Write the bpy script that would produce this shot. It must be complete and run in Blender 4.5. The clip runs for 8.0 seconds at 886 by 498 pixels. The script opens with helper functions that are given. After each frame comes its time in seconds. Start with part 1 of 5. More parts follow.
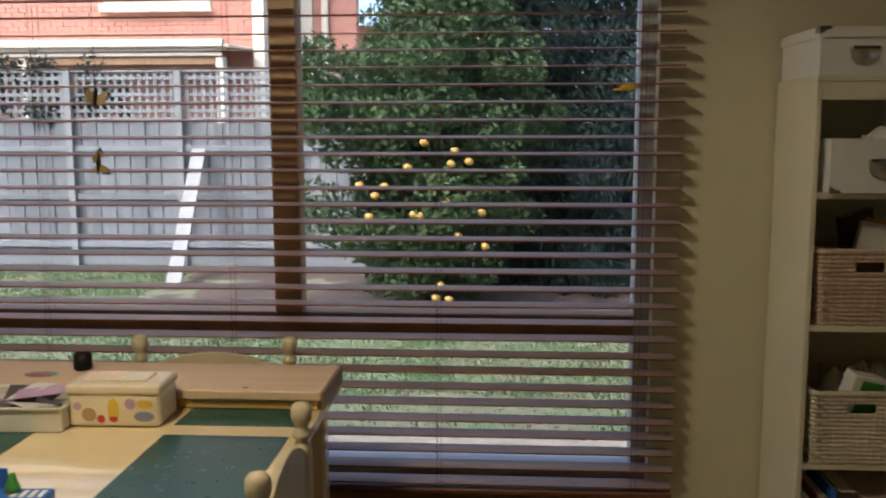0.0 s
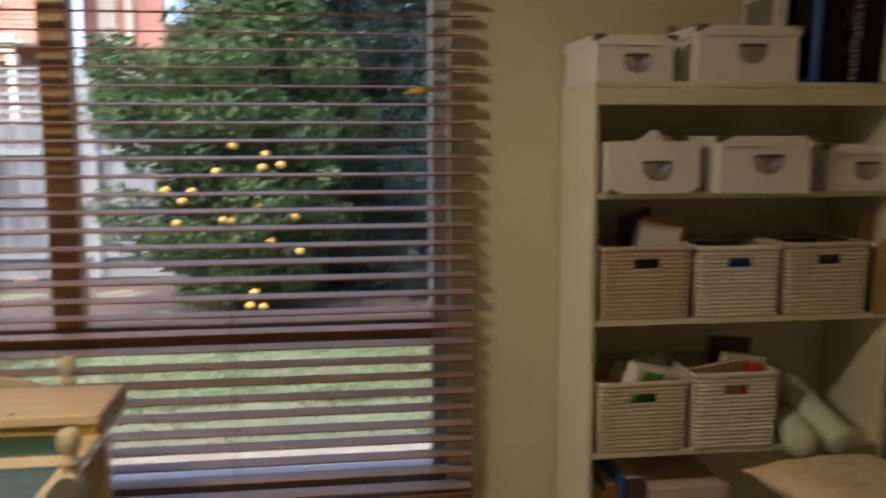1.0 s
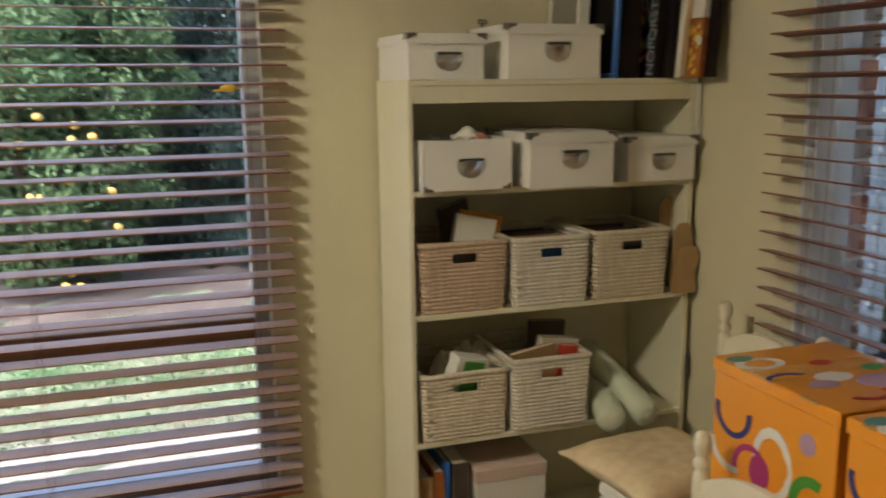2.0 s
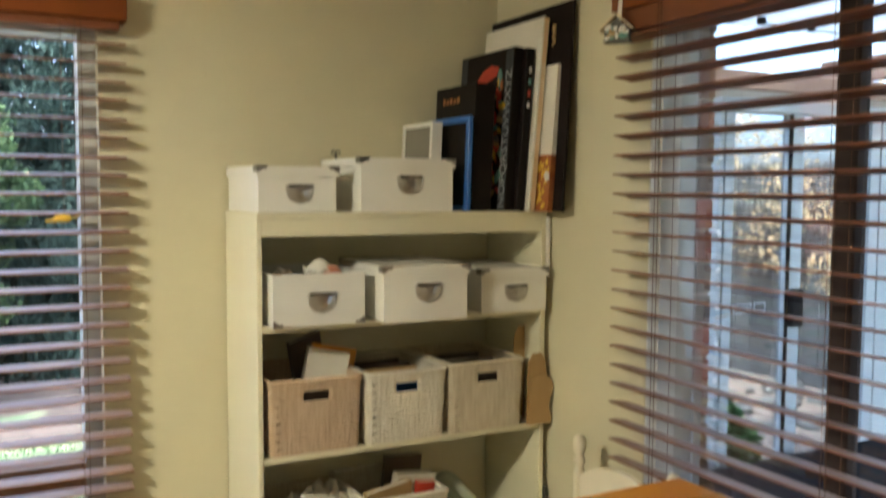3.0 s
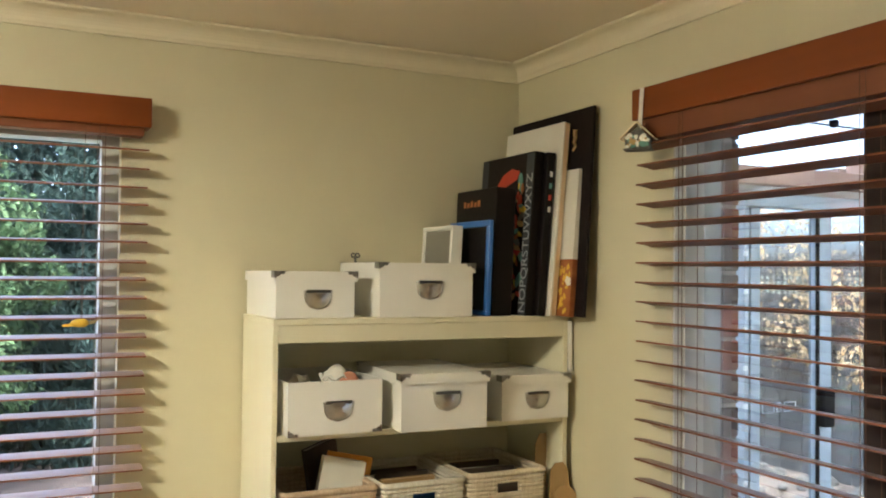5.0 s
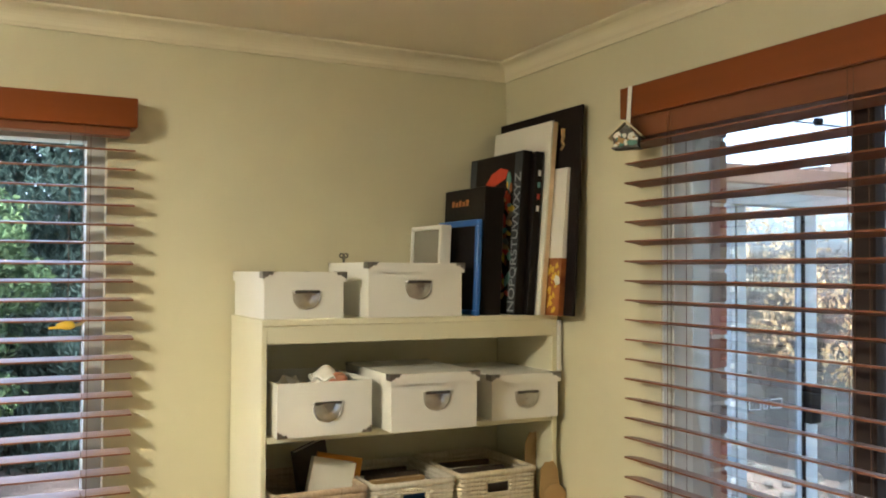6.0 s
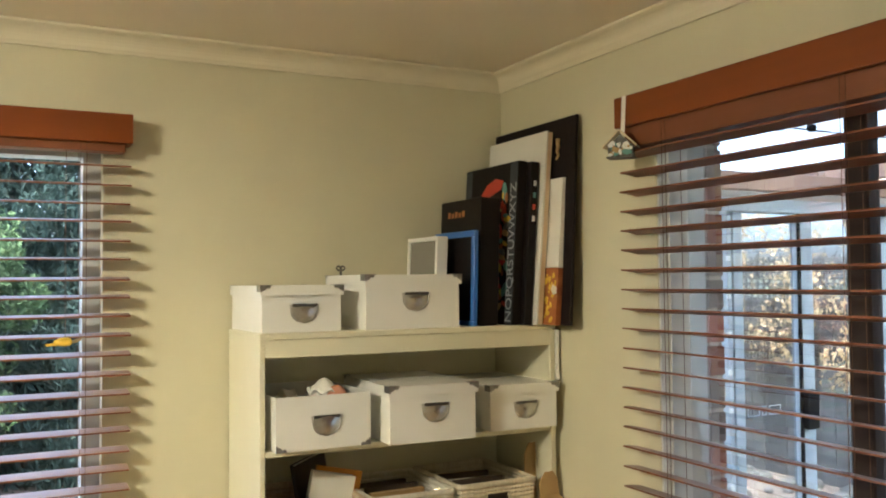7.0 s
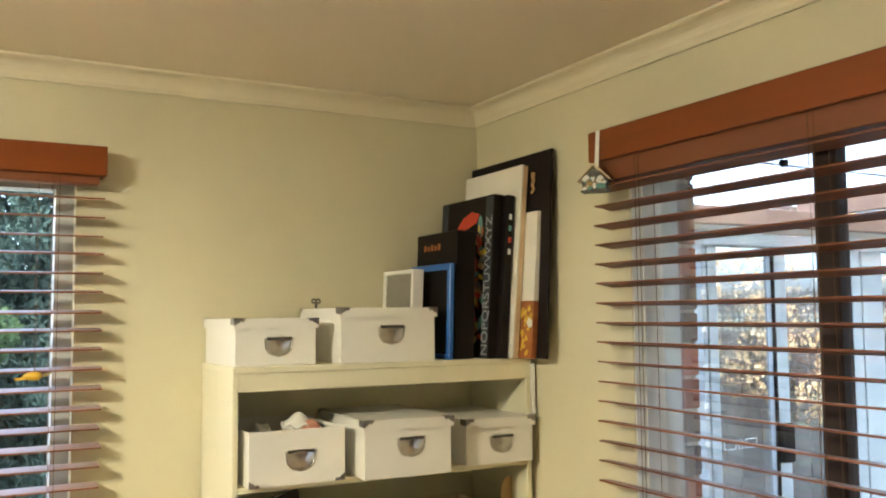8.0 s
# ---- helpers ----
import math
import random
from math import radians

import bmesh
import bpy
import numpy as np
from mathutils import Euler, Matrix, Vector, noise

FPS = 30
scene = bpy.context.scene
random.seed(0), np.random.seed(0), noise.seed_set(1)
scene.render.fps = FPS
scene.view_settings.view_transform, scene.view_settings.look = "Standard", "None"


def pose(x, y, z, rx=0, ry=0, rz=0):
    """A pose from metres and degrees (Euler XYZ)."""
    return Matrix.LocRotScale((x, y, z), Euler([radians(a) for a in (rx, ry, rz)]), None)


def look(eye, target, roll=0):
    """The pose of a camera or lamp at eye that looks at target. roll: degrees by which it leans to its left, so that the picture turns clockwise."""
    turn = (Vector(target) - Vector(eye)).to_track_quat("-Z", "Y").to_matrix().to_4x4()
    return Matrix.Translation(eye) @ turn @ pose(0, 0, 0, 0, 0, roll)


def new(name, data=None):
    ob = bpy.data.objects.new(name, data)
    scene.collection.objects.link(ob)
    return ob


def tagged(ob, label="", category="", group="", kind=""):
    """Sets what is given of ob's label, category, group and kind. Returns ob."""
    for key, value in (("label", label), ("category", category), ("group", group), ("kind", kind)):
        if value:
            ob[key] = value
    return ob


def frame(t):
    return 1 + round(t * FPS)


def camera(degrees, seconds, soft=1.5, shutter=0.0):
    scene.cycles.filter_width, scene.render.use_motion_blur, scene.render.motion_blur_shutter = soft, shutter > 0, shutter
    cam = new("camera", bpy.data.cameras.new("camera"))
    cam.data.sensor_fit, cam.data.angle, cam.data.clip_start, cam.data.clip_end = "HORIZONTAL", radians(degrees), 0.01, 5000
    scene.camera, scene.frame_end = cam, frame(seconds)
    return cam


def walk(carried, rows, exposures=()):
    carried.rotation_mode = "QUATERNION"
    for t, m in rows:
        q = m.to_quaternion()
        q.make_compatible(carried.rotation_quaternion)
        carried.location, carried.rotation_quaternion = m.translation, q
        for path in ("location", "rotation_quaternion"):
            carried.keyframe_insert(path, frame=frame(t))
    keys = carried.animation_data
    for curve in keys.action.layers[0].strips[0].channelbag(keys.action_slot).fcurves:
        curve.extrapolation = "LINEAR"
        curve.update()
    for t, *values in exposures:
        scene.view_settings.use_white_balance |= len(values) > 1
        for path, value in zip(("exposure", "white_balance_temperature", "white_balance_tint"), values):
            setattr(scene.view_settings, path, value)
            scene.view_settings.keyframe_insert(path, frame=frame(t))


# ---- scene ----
cam = camera(53.3, 8.0, soft=1.9, shutter=0.6)

PATH = [
    (0, (-1.68, -2.601, 1.465), (-1.805, -0.622, 1.203), -0.1),
    (0.5, (-1.659, -2.586, 1.464), (-1.664, -0.607, 1.173), 0.3),
    (1, (-1.594, -2.564, 1.467), (-1.326, -0.599, 1.21), -0.1),
    (1.2, (-1.577, -2.574, 1.474), (-1.189, -0.627, 1.232), -0.3),
    (2.3, (-1.525, -2.525, 1.62), (-0.767, -0.714, 1.234), 0.8),
    (2.5, (-1.508, -2.504, 1.622), (-0.638, -0.732, 1.305), 1.5),
    (3, (-1.502, -2.508, 1.666), (-0.58, -0.738, 1.531), 0.3),
    (3.5, (-1.488, -2.507, 1.728), (-0.593, -0.719, 1.738), -1.0),
    (4, (-1.49, -2.505, 1.731), (-0.671, -0.682, 1.787), -0.4),
    (4.5, (-1.475, -2.494, 1.73), (-0.627, -0.683, 1.782), 0.2),
    (6, (-1.482, -2.475, 1.728), (-0.579, -0.691, 1.778), 0.3),
    (6.5, (-1.482, -2.479, 1.729), (-0.565, -0.703, 1.797), -0.2),
    (7, (-1.484, -2.478, 1.731), (-0.574, -0.698, 1.804), -0.5),
    (7.5, (-1.478, -2.48, 1.732), (-0.546, -0.713, 1.838), -0.5),
    (8, (-1.478, -2.482, 1.73), (-0.526, -0.729, 1.878), -0.5),
]
walk(cam, [(t, look(eye, target, roll)) for t, eye, target, roll in PATH],
     exposures=((0.0, 2.36, 6350, 9), (0.5, 2.44, 6450, 10), (1.0, 2.82, 6600, 12), (1.2, 3.02, 6500, 11), (2.3, 3.83, 6150, 6), (2.5, 4.00, 6100, 6),
                (3.0, 4.35, 6000, 1), (3.5, 4.47, 6000, 1), (4.5, 4.54, 6000, 3), (6.5, 4.57, 6000, 2), (7.5, 4.63, 6050, 2), (8.0, 4.83, 6150, 1)))

# ---- exposure is keyed with the walk: the clip's camera opens up as it turns into the room ----
sky_world = bpy.data.worlds.new("sky")
scene.world = sky_world
sky_world.use_nodes = True
wn = sky_world.node_tree
sky_tex = wn.nodes.new("ShaderNodeTexSky")
sky_tex.sky_type = 'NISHITA'
sky_tex.sun_disc = False
sky_tex.sun_elevation = radians(53)
sky_tex.sun_rotation = radians(215)
sky_tex.air_density, sky_tex.dust_density = 0.5, 5.0
wn.links.new(sky_tex.outputs[0], wn.nodes["Background"].inputs[0])
wn.nodes["Background"].inputs[1].default_value = 0.15

sun_data = bpy.data.lights.new("sun", 'SUN')
sun_data.energy, sun_data.angle, sun_data.color = 0.50, radians(50), (1.0, 0.96, 0.90)
sun_lamp = new("sun", sun_data)
sun_lamp.matrix_world = look((-5.5, -6.1, 10), (-1.2, 0, 0))

lamp_data = bpy.data.lights.new("ceiling_lamp_light", 'AREA')
lamp_data.shape, lamp_data.size, lamp_data.energy, lamp_data.color = 'DISK', 0.18, 0.95, (1.0, 0.85, 0.64)
lamp_light = new("ceiling_lamp_light", lamp_data)
lamp_light.matrix_world = pose(-2.64, -1.48, 2.27)

# ---- materials ----


def mat(name, color, color2=None, rough=0.6, metal=0.0, scale=8.0, stretch=(1, 1, 1), bump=0.15, bump_scale=None,
        amount=0.5, spec=0.5, per_object=0.0, coat=0.0, detail=6.0, bump_dist=0.002):
    """Procedural surface: two scales of noise mix two colours and give relief and uneven gloss."""
    m = bpy.data.materials.new(name)
    m.use_nodes = True
    nt = m.node_tree
    p = nt.nodes["Principled BSDF"]
    tc = nt.nodes.new("ShaderNodeTexCoord")
    mp = nt.nodes.new("ShaderNodeMapping")
    mp.inputs["Scale"].default_value = stretch
    nt.links.new(tc.outputs["Object"], mp.inputs["Vector"])
    vec = mp.outputs["Vector"]
    if per_object:
        oi = nt.nodes.new("ShaderNodeObjectInfo")
        ad = nt.nodes.new("ShaderNodeVectorMath")
        ad.operation = 'MULTIPLY_ADD'
        ad.inputs[1].default_value = (1, 1, 1)
        sc = nt.nodes.new("ShaderNodeMath")
        sc.operation = 'MULTIPLY'
        sc.inputs[1].default_value = 37.0
        nt.links.new(oi.outputs["Random"], sc.inputs[0])
        nt.links.new(vec, ad.inputs[0])
        nt.links.new(sc.outputs[0], ad.inputs[2])
        vec = ad.outputs[0]
    n1 = nt.nodes.new("ShaderNodeTexNoise")
    n1.inputs["Scale"].default_value, n1.inputs["Detail"].default_value = scale, detail
    n2 = nt.nodes.new("ShaderNodeTexNoise")
    n2.inputs["Scale"].default_value, n2.inputs["Detail"].default_value = bump_scale or scale * 7, 4
    for n in (n1, n2):
        nt.links.new(vec, n.inputs["Vector"])
    color2 = color2 or tuple(c * 0.8 for c in color)
    mix = nt.nodes.new("ShaderNodeMix")
    mix.data_type = 'RGBA'
    mix.inputs[6].default_value, mix.inputs[7].default_value = (*color, 1), (*color2, 1)
    ramp = nt.nodes.new("ShaderNodeMapRange")
    ramp.inputs[1].default_value, ramp.inputs[2].default_value = 0.5 - 0.25, 0.5 + 0.25
    ramp.inputs[4].default_value = amount * 2
    nt.links.new(n1.outputs["Fac"], ramp.inputs[0])
    nt.links.new(ramp.outputs[0], mix.inputs[0])
    out = mix.outputs[2]
    if per_object:
        hs = nt.nodes.new("ShaderNodeHueSaturation")
        mr = nt.nodes.new("ShaderNodeMapRange")
        mr.inputs[3].default_value, mr.inputs[4].default_value = 1 - per_object, 1 + per_object
        nt.links.new(oi.outputs["Random"], mr.inputs[0])
        nt.links.new(mr.outputs[0], hs.inputs["Value"])
        nt.links.new(out, hs.inputs["Color"])
        out = hs.outputs[0]
    nt.links.new(out, p.inputs["Base Color"])
    rr = nt.nodes.new("ShaderNodeMapRange")
    rr.inputs[3].default_value, rr.inputs[4].default_value = max(rough - 0.08, 0.02), min(rough + 0.08, 1)
    nt.links.new(n2.outputs["Fac"], rr.inputs[0])
    nt.links.new(rr.outputs[0], p.inputs["Roughness"])
    p.inputs["Metallic"].default_value = metal
    p.inputs["Specular IOR Level"].default_value = spec
    p.inputs["Coat Weight"].default_value = coat
    if bump:
        b = nt.nodes.new("ShaderNodeBump")
        b.inputs["Strength"].default_value, b.inputs["Distance"].default_value = bump, bump_dist
        nt.links.new(n2.outputs["Fac"], b.inputs["Height"])
        nt.links.new(b.outputs[0], p.inputs["Normal"])
    return m


def glass_mat(name, tint=(0.93, 0.95, 0.95)):
    m = bpy.data.materials.new(name)
    m.use_nodes = True
    nt = m.node_tree
    nt.nodes.remove(nt.nodes["Principled BSDF"])
    tr = nt.nodes.new("ShaderNodeBsdfTransparent")
    tr.inputs[0].default_value = (*tint, 1)
    gl = nt.nodes.new("ShaderNodeBsdfGlossy")
    gl.inputs["Roughness"].default_value = 0.02
    fr = nt.nodes.new("ShaderNodeFresnel")
    fr.inputs[0].default_value = 1.35
    mx = nt.nodes.new("ShaderNodeMixShader")
    nt.links.new(fr.outputs[0], mx.inputs[0])
    nt.links.new(tr.outputs[0], mx.inputs[1])
    nt.links.new(gl.outputs[0], mx.inputs[2])
    nt.links.new(mx.outputs[0], nt.nodes["Material Output"].inputs[0])
    return m


M_WALL = mat("cream wall paint", (0.64, 0.60, 0.435), (0.60, 0.56, 0.40), 0.55, scale=1.2, bump=0.12, bump_scale=160, bump_dist=0.001)
M_CEIL = mat("ceiling paint", (0.80, 0.73, 0.60), (0.77, 0.70, 0.57), 0.8, scale=1.5, bump=0.1, bump_scale=120)
M_TRIM = mat("cornice paint", (0.76, 0.70, 0.55), (0.72, 0.66, 0.50), 0.6, scale=3, bump=0.05)
M_FLOOR = mat("floor carpet", (0.30, 0.24, 0.17), (0.24, 0.19, 0.13), 0.95, scale=30, bump=0.6, bump_scale=400)
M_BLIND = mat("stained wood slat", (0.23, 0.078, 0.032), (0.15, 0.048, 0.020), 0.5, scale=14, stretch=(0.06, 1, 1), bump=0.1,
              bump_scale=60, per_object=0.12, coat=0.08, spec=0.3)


def skylit(material, sky_tone, share):
    """Lightens the upward faces unevenly, painting in sky light that falls on them."""
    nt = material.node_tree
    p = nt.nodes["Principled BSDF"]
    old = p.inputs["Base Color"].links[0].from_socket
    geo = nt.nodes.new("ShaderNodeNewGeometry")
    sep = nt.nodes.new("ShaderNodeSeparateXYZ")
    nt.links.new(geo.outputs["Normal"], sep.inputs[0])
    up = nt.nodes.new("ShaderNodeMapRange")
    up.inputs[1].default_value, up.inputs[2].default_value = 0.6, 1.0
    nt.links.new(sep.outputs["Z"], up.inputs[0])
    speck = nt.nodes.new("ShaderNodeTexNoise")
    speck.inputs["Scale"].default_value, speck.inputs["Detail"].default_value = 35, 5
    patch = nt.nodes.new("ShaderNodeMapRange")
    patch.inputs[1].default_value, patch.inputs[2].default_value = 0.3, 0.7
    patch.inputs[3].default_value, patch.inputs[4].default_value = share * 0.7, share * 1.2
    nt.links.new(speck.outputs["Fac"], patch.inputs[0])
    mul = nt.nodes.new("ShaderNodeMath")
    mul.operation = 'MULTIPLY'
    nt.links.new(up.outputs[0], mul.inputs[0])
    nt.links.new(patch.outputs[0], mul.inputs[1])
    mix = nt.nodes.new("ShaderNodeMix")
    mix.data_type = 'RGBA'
    mix.inputs[7].default_value = (*sky_tone, 1)
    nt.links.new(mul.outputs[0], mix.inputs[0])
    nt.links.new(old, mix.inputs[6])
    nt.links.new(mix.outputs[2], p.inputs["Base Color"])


M_BLIND.node_tree.nodes["Principled BSDF"].inputs["Coat Roughness"].default_value = 0.35
# Paler slat tops stand in for the sky's light on them.
skylit(M_BLIND, (0.50, 0.43, 0.39), 0.55)
M_PELMET = mat("stained wood pelmet", (0.225, 0.056, 0.009), (0.155, 0.037, 0.006), 0.42, scale=16, stretch=(0.05, 1, 1), bump=0.08, coat=0.05, spec=0.3)
M_CORD = mat("brown cord", (0.12, 0.06, 0.035), None, 0.9, scale=200, bump=0.3)
M_FRAME_BROWN = mat("brown timber frame", (0.30, 0.165, 0.075), (0.20, 0.105, 0.048), 0.45, scale=10, stretch=(1, 1, 0.1), bump=0.1)
M_MULLION = mat("golden brown timber mullion", (0.44, 0.28, 0.13), (0.32, 0.19, 0.085), 0.45, scale=10, stretch=(1, 1, 0.1), bump=0.1)
M_FRAME_WHITE = mat("pale window frame", (0.52, 0.53, 0.525), (0.44, 0.45, 0.45), 0.4, scale=4, bump=0.05)
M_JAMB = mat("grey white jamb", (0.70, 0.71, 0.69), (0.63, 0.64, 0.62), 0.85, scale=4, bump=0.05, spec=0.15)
# Same jamb outside the pane, toned darker to offset the daylight there.
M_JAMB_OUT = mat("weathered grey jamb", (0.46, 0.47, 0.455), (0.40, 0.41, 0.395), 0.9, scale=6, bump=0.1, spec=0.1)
M_GLASS = glass_mat("window glass")
# Grey tint is added to dim the bright patio behind these panes.
M_GLASS_TINT = glass_mat("grey tinted glass", (0.49, 0.515, 0.53))
M_SHELF = mat("cream painted wood", (0.74, 0.71, 0.54), (0.69, 0.65, 0.48), 0.45, scale=4, stretch=(1, 1, 0.3), bump=0.08, bump_scale=40)
M_CARD = mat("white card", (0.79, 0.78, 0.74), (0.75, 0.74, 0.69), 0.6, scale=6, bump=0.06, bump_scale=220)
M_METAL = mat("nickel", (0.62, 0.61, 0.59), (0.44, 0.43, 0.42), 0.30, metal=1.0, scale=30, bump=0.05)
M_METAL_DARK = mat("old nickel", (0.20, 0.19, 0.18), (0.12, 0.115, 0.11), 0.42, metal=1.0, scale=60, bump=0.1)
M_CAP = mat("pressed nickel", (0.40, 0.385, 0.37), (0.20, 0.19, 0.18), 0.36, metal=1.0, scale=70, bump=0.2)
M_ROPE = mat("pale woven fibre", (0.70, 0.635, 0.51), (0.55, 0.475, 0.35), 0.85, scale=90, stretch=(1, 1, 0.16), bump=0.9, bump_scale=150, bump_dist=0.005)
M_ROPE_B = mat("tan woven fibre", (0.62, 0.49, 0.355), (0.47, 0.345, 0.23), 0.85, scale=90, stretch=(1, 1, 0.16), bump=0.9, bump_scale=150, bump_dist=0.005)
M_ROPE_W = mat("whitewashed woven fibre", (0.77, 0.735, 0.65), (0.62, 0.57, 0.47), 0.85, scale=90, stretch=(1, 1, 0.16), bump=0.9, bump_scale=150, bump_dist=0.005)
M_BLACK = mat("black lacquer", (0.007, 0.005, 0.005), (0.011, 0.008, 0.007), 0.5, scale=9, bump=0.03, spec=0.15)
M_BLACK_CARD = mat("black card", (0.009, 0.006, 0.006), (0.015, 0.010, 0.009), 0.65, scale=12, bump=0.1, spec=0.15)
M_WHITE = mat("white canvas", (0.78, 0.76, 0.70), (0.72, 0.70, 0.63), 0.75, scale=10, bump=0.2, bump_scale=400)
M_BLUE = mat("blue plastic", (0.03, 0.15, 0.50), (0.02, 0.11, 0.40), 0.35, scale=6, bump=0.03)
M_RED = mat("red print", (0.55, 0.05, 0.025), (0.42, 0.04, 0.02), 0.5, scale=12, bump=0.03)
M_ORANGE = mat("orange card", (0.82, 0.34, 0.025), (0.76, 0.29, 0.02), 0.32, scale=3, bump=0.04, coat=0.3)
M_TAPE = mat("clear tape over orange card", (0.86, 0.44, 0.10), (0.82, 0.40, 0.08), 0.12, scale=5, bump=0.1, bump_scale=30, coat=0.6)
M_ORANGE_BOOK = mat("orange cover", (0.72, 0.33, 0.03), (0.6, 0.24, 0.03), 0.5, scale=9, bump=0.04)
M_PINK = mat("magenta print", (0.45, 0.05, 0.22), (0.38, 0.04, 0.18), 0.35, scale=9, bump=0.02)
M_GREEN = mat("green print", (0.08, 0.33, 0.05), (0.06, 0.27, 0.04), 0.4, scale=9, bump=0.02)
M_TEAL = mat("teal print", (0.12, 0.30, 0.26), (0.1, 0.25, 0.22), 0.4, scale=9, bump=0.02)
M_LILAC = mat("lilac print", (0.50, 0.33, 0.45), (0.43, 0.27, 0.40), 0.35, scale=9, bump=0.02)
M_PAPER = mat("paper", (0.76, 0.73, 0.64), (0.68, 0.65, 0.55), 0.8, scale=9, bump=0.1)
M_KRAFT = mat("brown card", (0.46, 0.31, 0.14), (0.36, 0.23, 0.10), 0.75, scale=10, bump=0.1)
M_DARKPAPER = mat("dark printed paper", (0.06, 0.045, 0.04), (0.10, 0.07, 0.05), 0.6, scale=25, bump=0.05)
M_GOLD = mat("gold paint", (0.42, 0.33, 0.14), (0.30, 0.22, 0.10), 0.4, metal=0.3, scale=40, bump=0.2)
M_RUST = mat("rust print", (0.42, 0.16, 0.04), (0.26, 0.07, 0.02), 0.6, scale=22, bump=0.05, amount=0.6)
M_YELLOW = mat("yellow print", (0.75, 0.52, 0.05), (0.62, 0.38, 0.04), 0.5, scale=30, bump=0.04)
M_GREY_GLASS = mat("dim mirror glass", (0.24, 0.23, 0.20), (0.2, 0.19, 0.16), 0.12, scale=3, bump=0.0)
M_CHAIR = mat("cream painted chair wood", (0.63, 0.55, 0.36), (0.54, 0.46, 0.29), 0.45, scale=9, bump=0.08)
M_CHAIR_W = mat("white painted chair wood", (0.78, 0.73, 0.58), (0.70, 0.65, 0.50), 0.42, scale=9, bump=0.06)
M_TABLE = mat("varnished pale timber", (0.84, 0.70, 0.43), (0.79, 0.63, 0.36), 0.12, scale=5, stretch=(0.2, 2, 1), bump=0.04, coat=0.5)
M_TABLE_GREEN = mat("green table panel", (0.018, 0.075, 0.060), (0.026, 0.095, 0.075), 0.3, scale=7, bump=0.06, amount=0.6)
M_PINE = mat("pine board", (0.74, 0.57, 0.38), (0.65, 0.47, 0.28), 0.5, scale=7, stretch=(0.15, 3, 3), bump=0.12)
M_PINE_EDGE = mat("sawn pine edge", (0.74, 0.50, 0.16), (0.62, 0.38, 0.10), 0.5, scale=12, stretch=(0.2, 2, 2), bump=0.1)
M_TIN = mat("cream tin lid", (0.80, 0.71, 0.50), (0.72, 0.60, 0.38), 0.25, scale=9, bump=0.03, coat=0.4)
M_PLASTIC = mat("cloudy plastic", (0.72, 0.69, 0.58), (0.66, 0.63, 0.5), 0.35, scale=5, bump=0.03)
M_CUSHION = mat("floral fabric", (0.74, 0.65, 0.43), (0.50, 0.33, 0.18), 0.9, scale=26, bump=0.5, bump_scale=300, amount=0.35)
M_ROLL = mat("pale green roll", (0.62, 0.67, 0.55), (0.55, 0.62, 0.48), 0.5, scale=6, bump=0.1)
M_BRICK = mat("red brick", (0.25, 0.085, 0.058), (0.19, 0.066, 0.048), 0.85, scale=14, bump=0.5, bump_scale=90, per_object=0.25)
M_BRICK_GREY = mat("brown grey brick", (0.17, 0.13, 0.11), (0.12, 0.09, 0.08), 0.85, scale=14, bump=0.5, bump_scale=90, per_object=0.25)
M_MORTAR = mat("mortar", (0.40, 0.36, 0.31), None, 0.9, scale=20, bump=0.4)
M_BRICK_FAR = mat("salmon brick", (0.38, 0.19, 0.15), (0.31, 0.142, 0.11), 0.85, scale=5, bump=0.3, per_object=0.12)
M_RENDER = mat("pale cream trim", (0.56, 0.52, 0.45), (0.49, 0.45, 0.38), 0.6, scale=2, bump=0.05)
M_FENCE = mat("weathered paling", (0.134, 0.147, 0.163), (0.082, 0.091, 0.104), 0.9, scale=9, stretch=(4, 4, 0.25), bump=0.5, bump_scale=40, per_object=0.22)
# Fence grey taken darker, so shade over the patio side is in the colour.
M_FENCE_SHADED = mat("old dark paling", (0.115, 0.122, 0.130), (0.065, 0.068, 0.074), 0.9, scale=9, stretch=(4, 4, 0.25), bump=0.5, bump_scale=40, per_object=0.22)
M_LATTICE = mat("grey lattice", (0.165, 0.178, 0.19), (0.12, 0.128, 0.136), 0.85, scale=20, bump=0.3)
M_PLANK = mat("silvered plank", (0.19, 0.198, 0.207), (0.15, 0.155, 0.165), 0.8, scale=9, stretch=(3, 3, 0.3), bump=0.3)
M_GROUND = mat("lawn earth", (0.062, 0.105, 0.050), (0.120, 0.098, 0.075), 0.95, scale=2.2, bump=0.8, bump_scale=60, bump_dist=0.02)
M_SOIL = mat("garden bed soil", (0.055, 0.038, 0.033), (0.030, 0.021, 0.019), 0.95, scale=3, bump=0.9, bump_scale=40, bump_dist=0.03)
M_PATH = mat("dusty path", (0.24, 0.22, 0.19), (0.15, 0.135, 0.11), 0.95, scale=3, bump=0.6, bump_scale=60, bump_dist=0.01)
M_GRASS = mat("grass blades", (0.052, 0.118, 0.048), (0.100, 0.105, 0.068), 0.8, scale=1.3, bump=0, spec=0.15)
M_LEAF = mat("citrus leaf", (0.026, 0.054, 0.025), (0.078, 0.118, 0.056), 0.62, scale=3.5, bump=0, amount=0.55, spec=0.12, detail=3)
M_CONIFER = mat("blue green foliage", (0.009, 0.019, 0.017), (0.034, 0.056, 0.052), 0.75, scale=4.0, bump=0, amount=0.5, spec=0.12, detail=3)
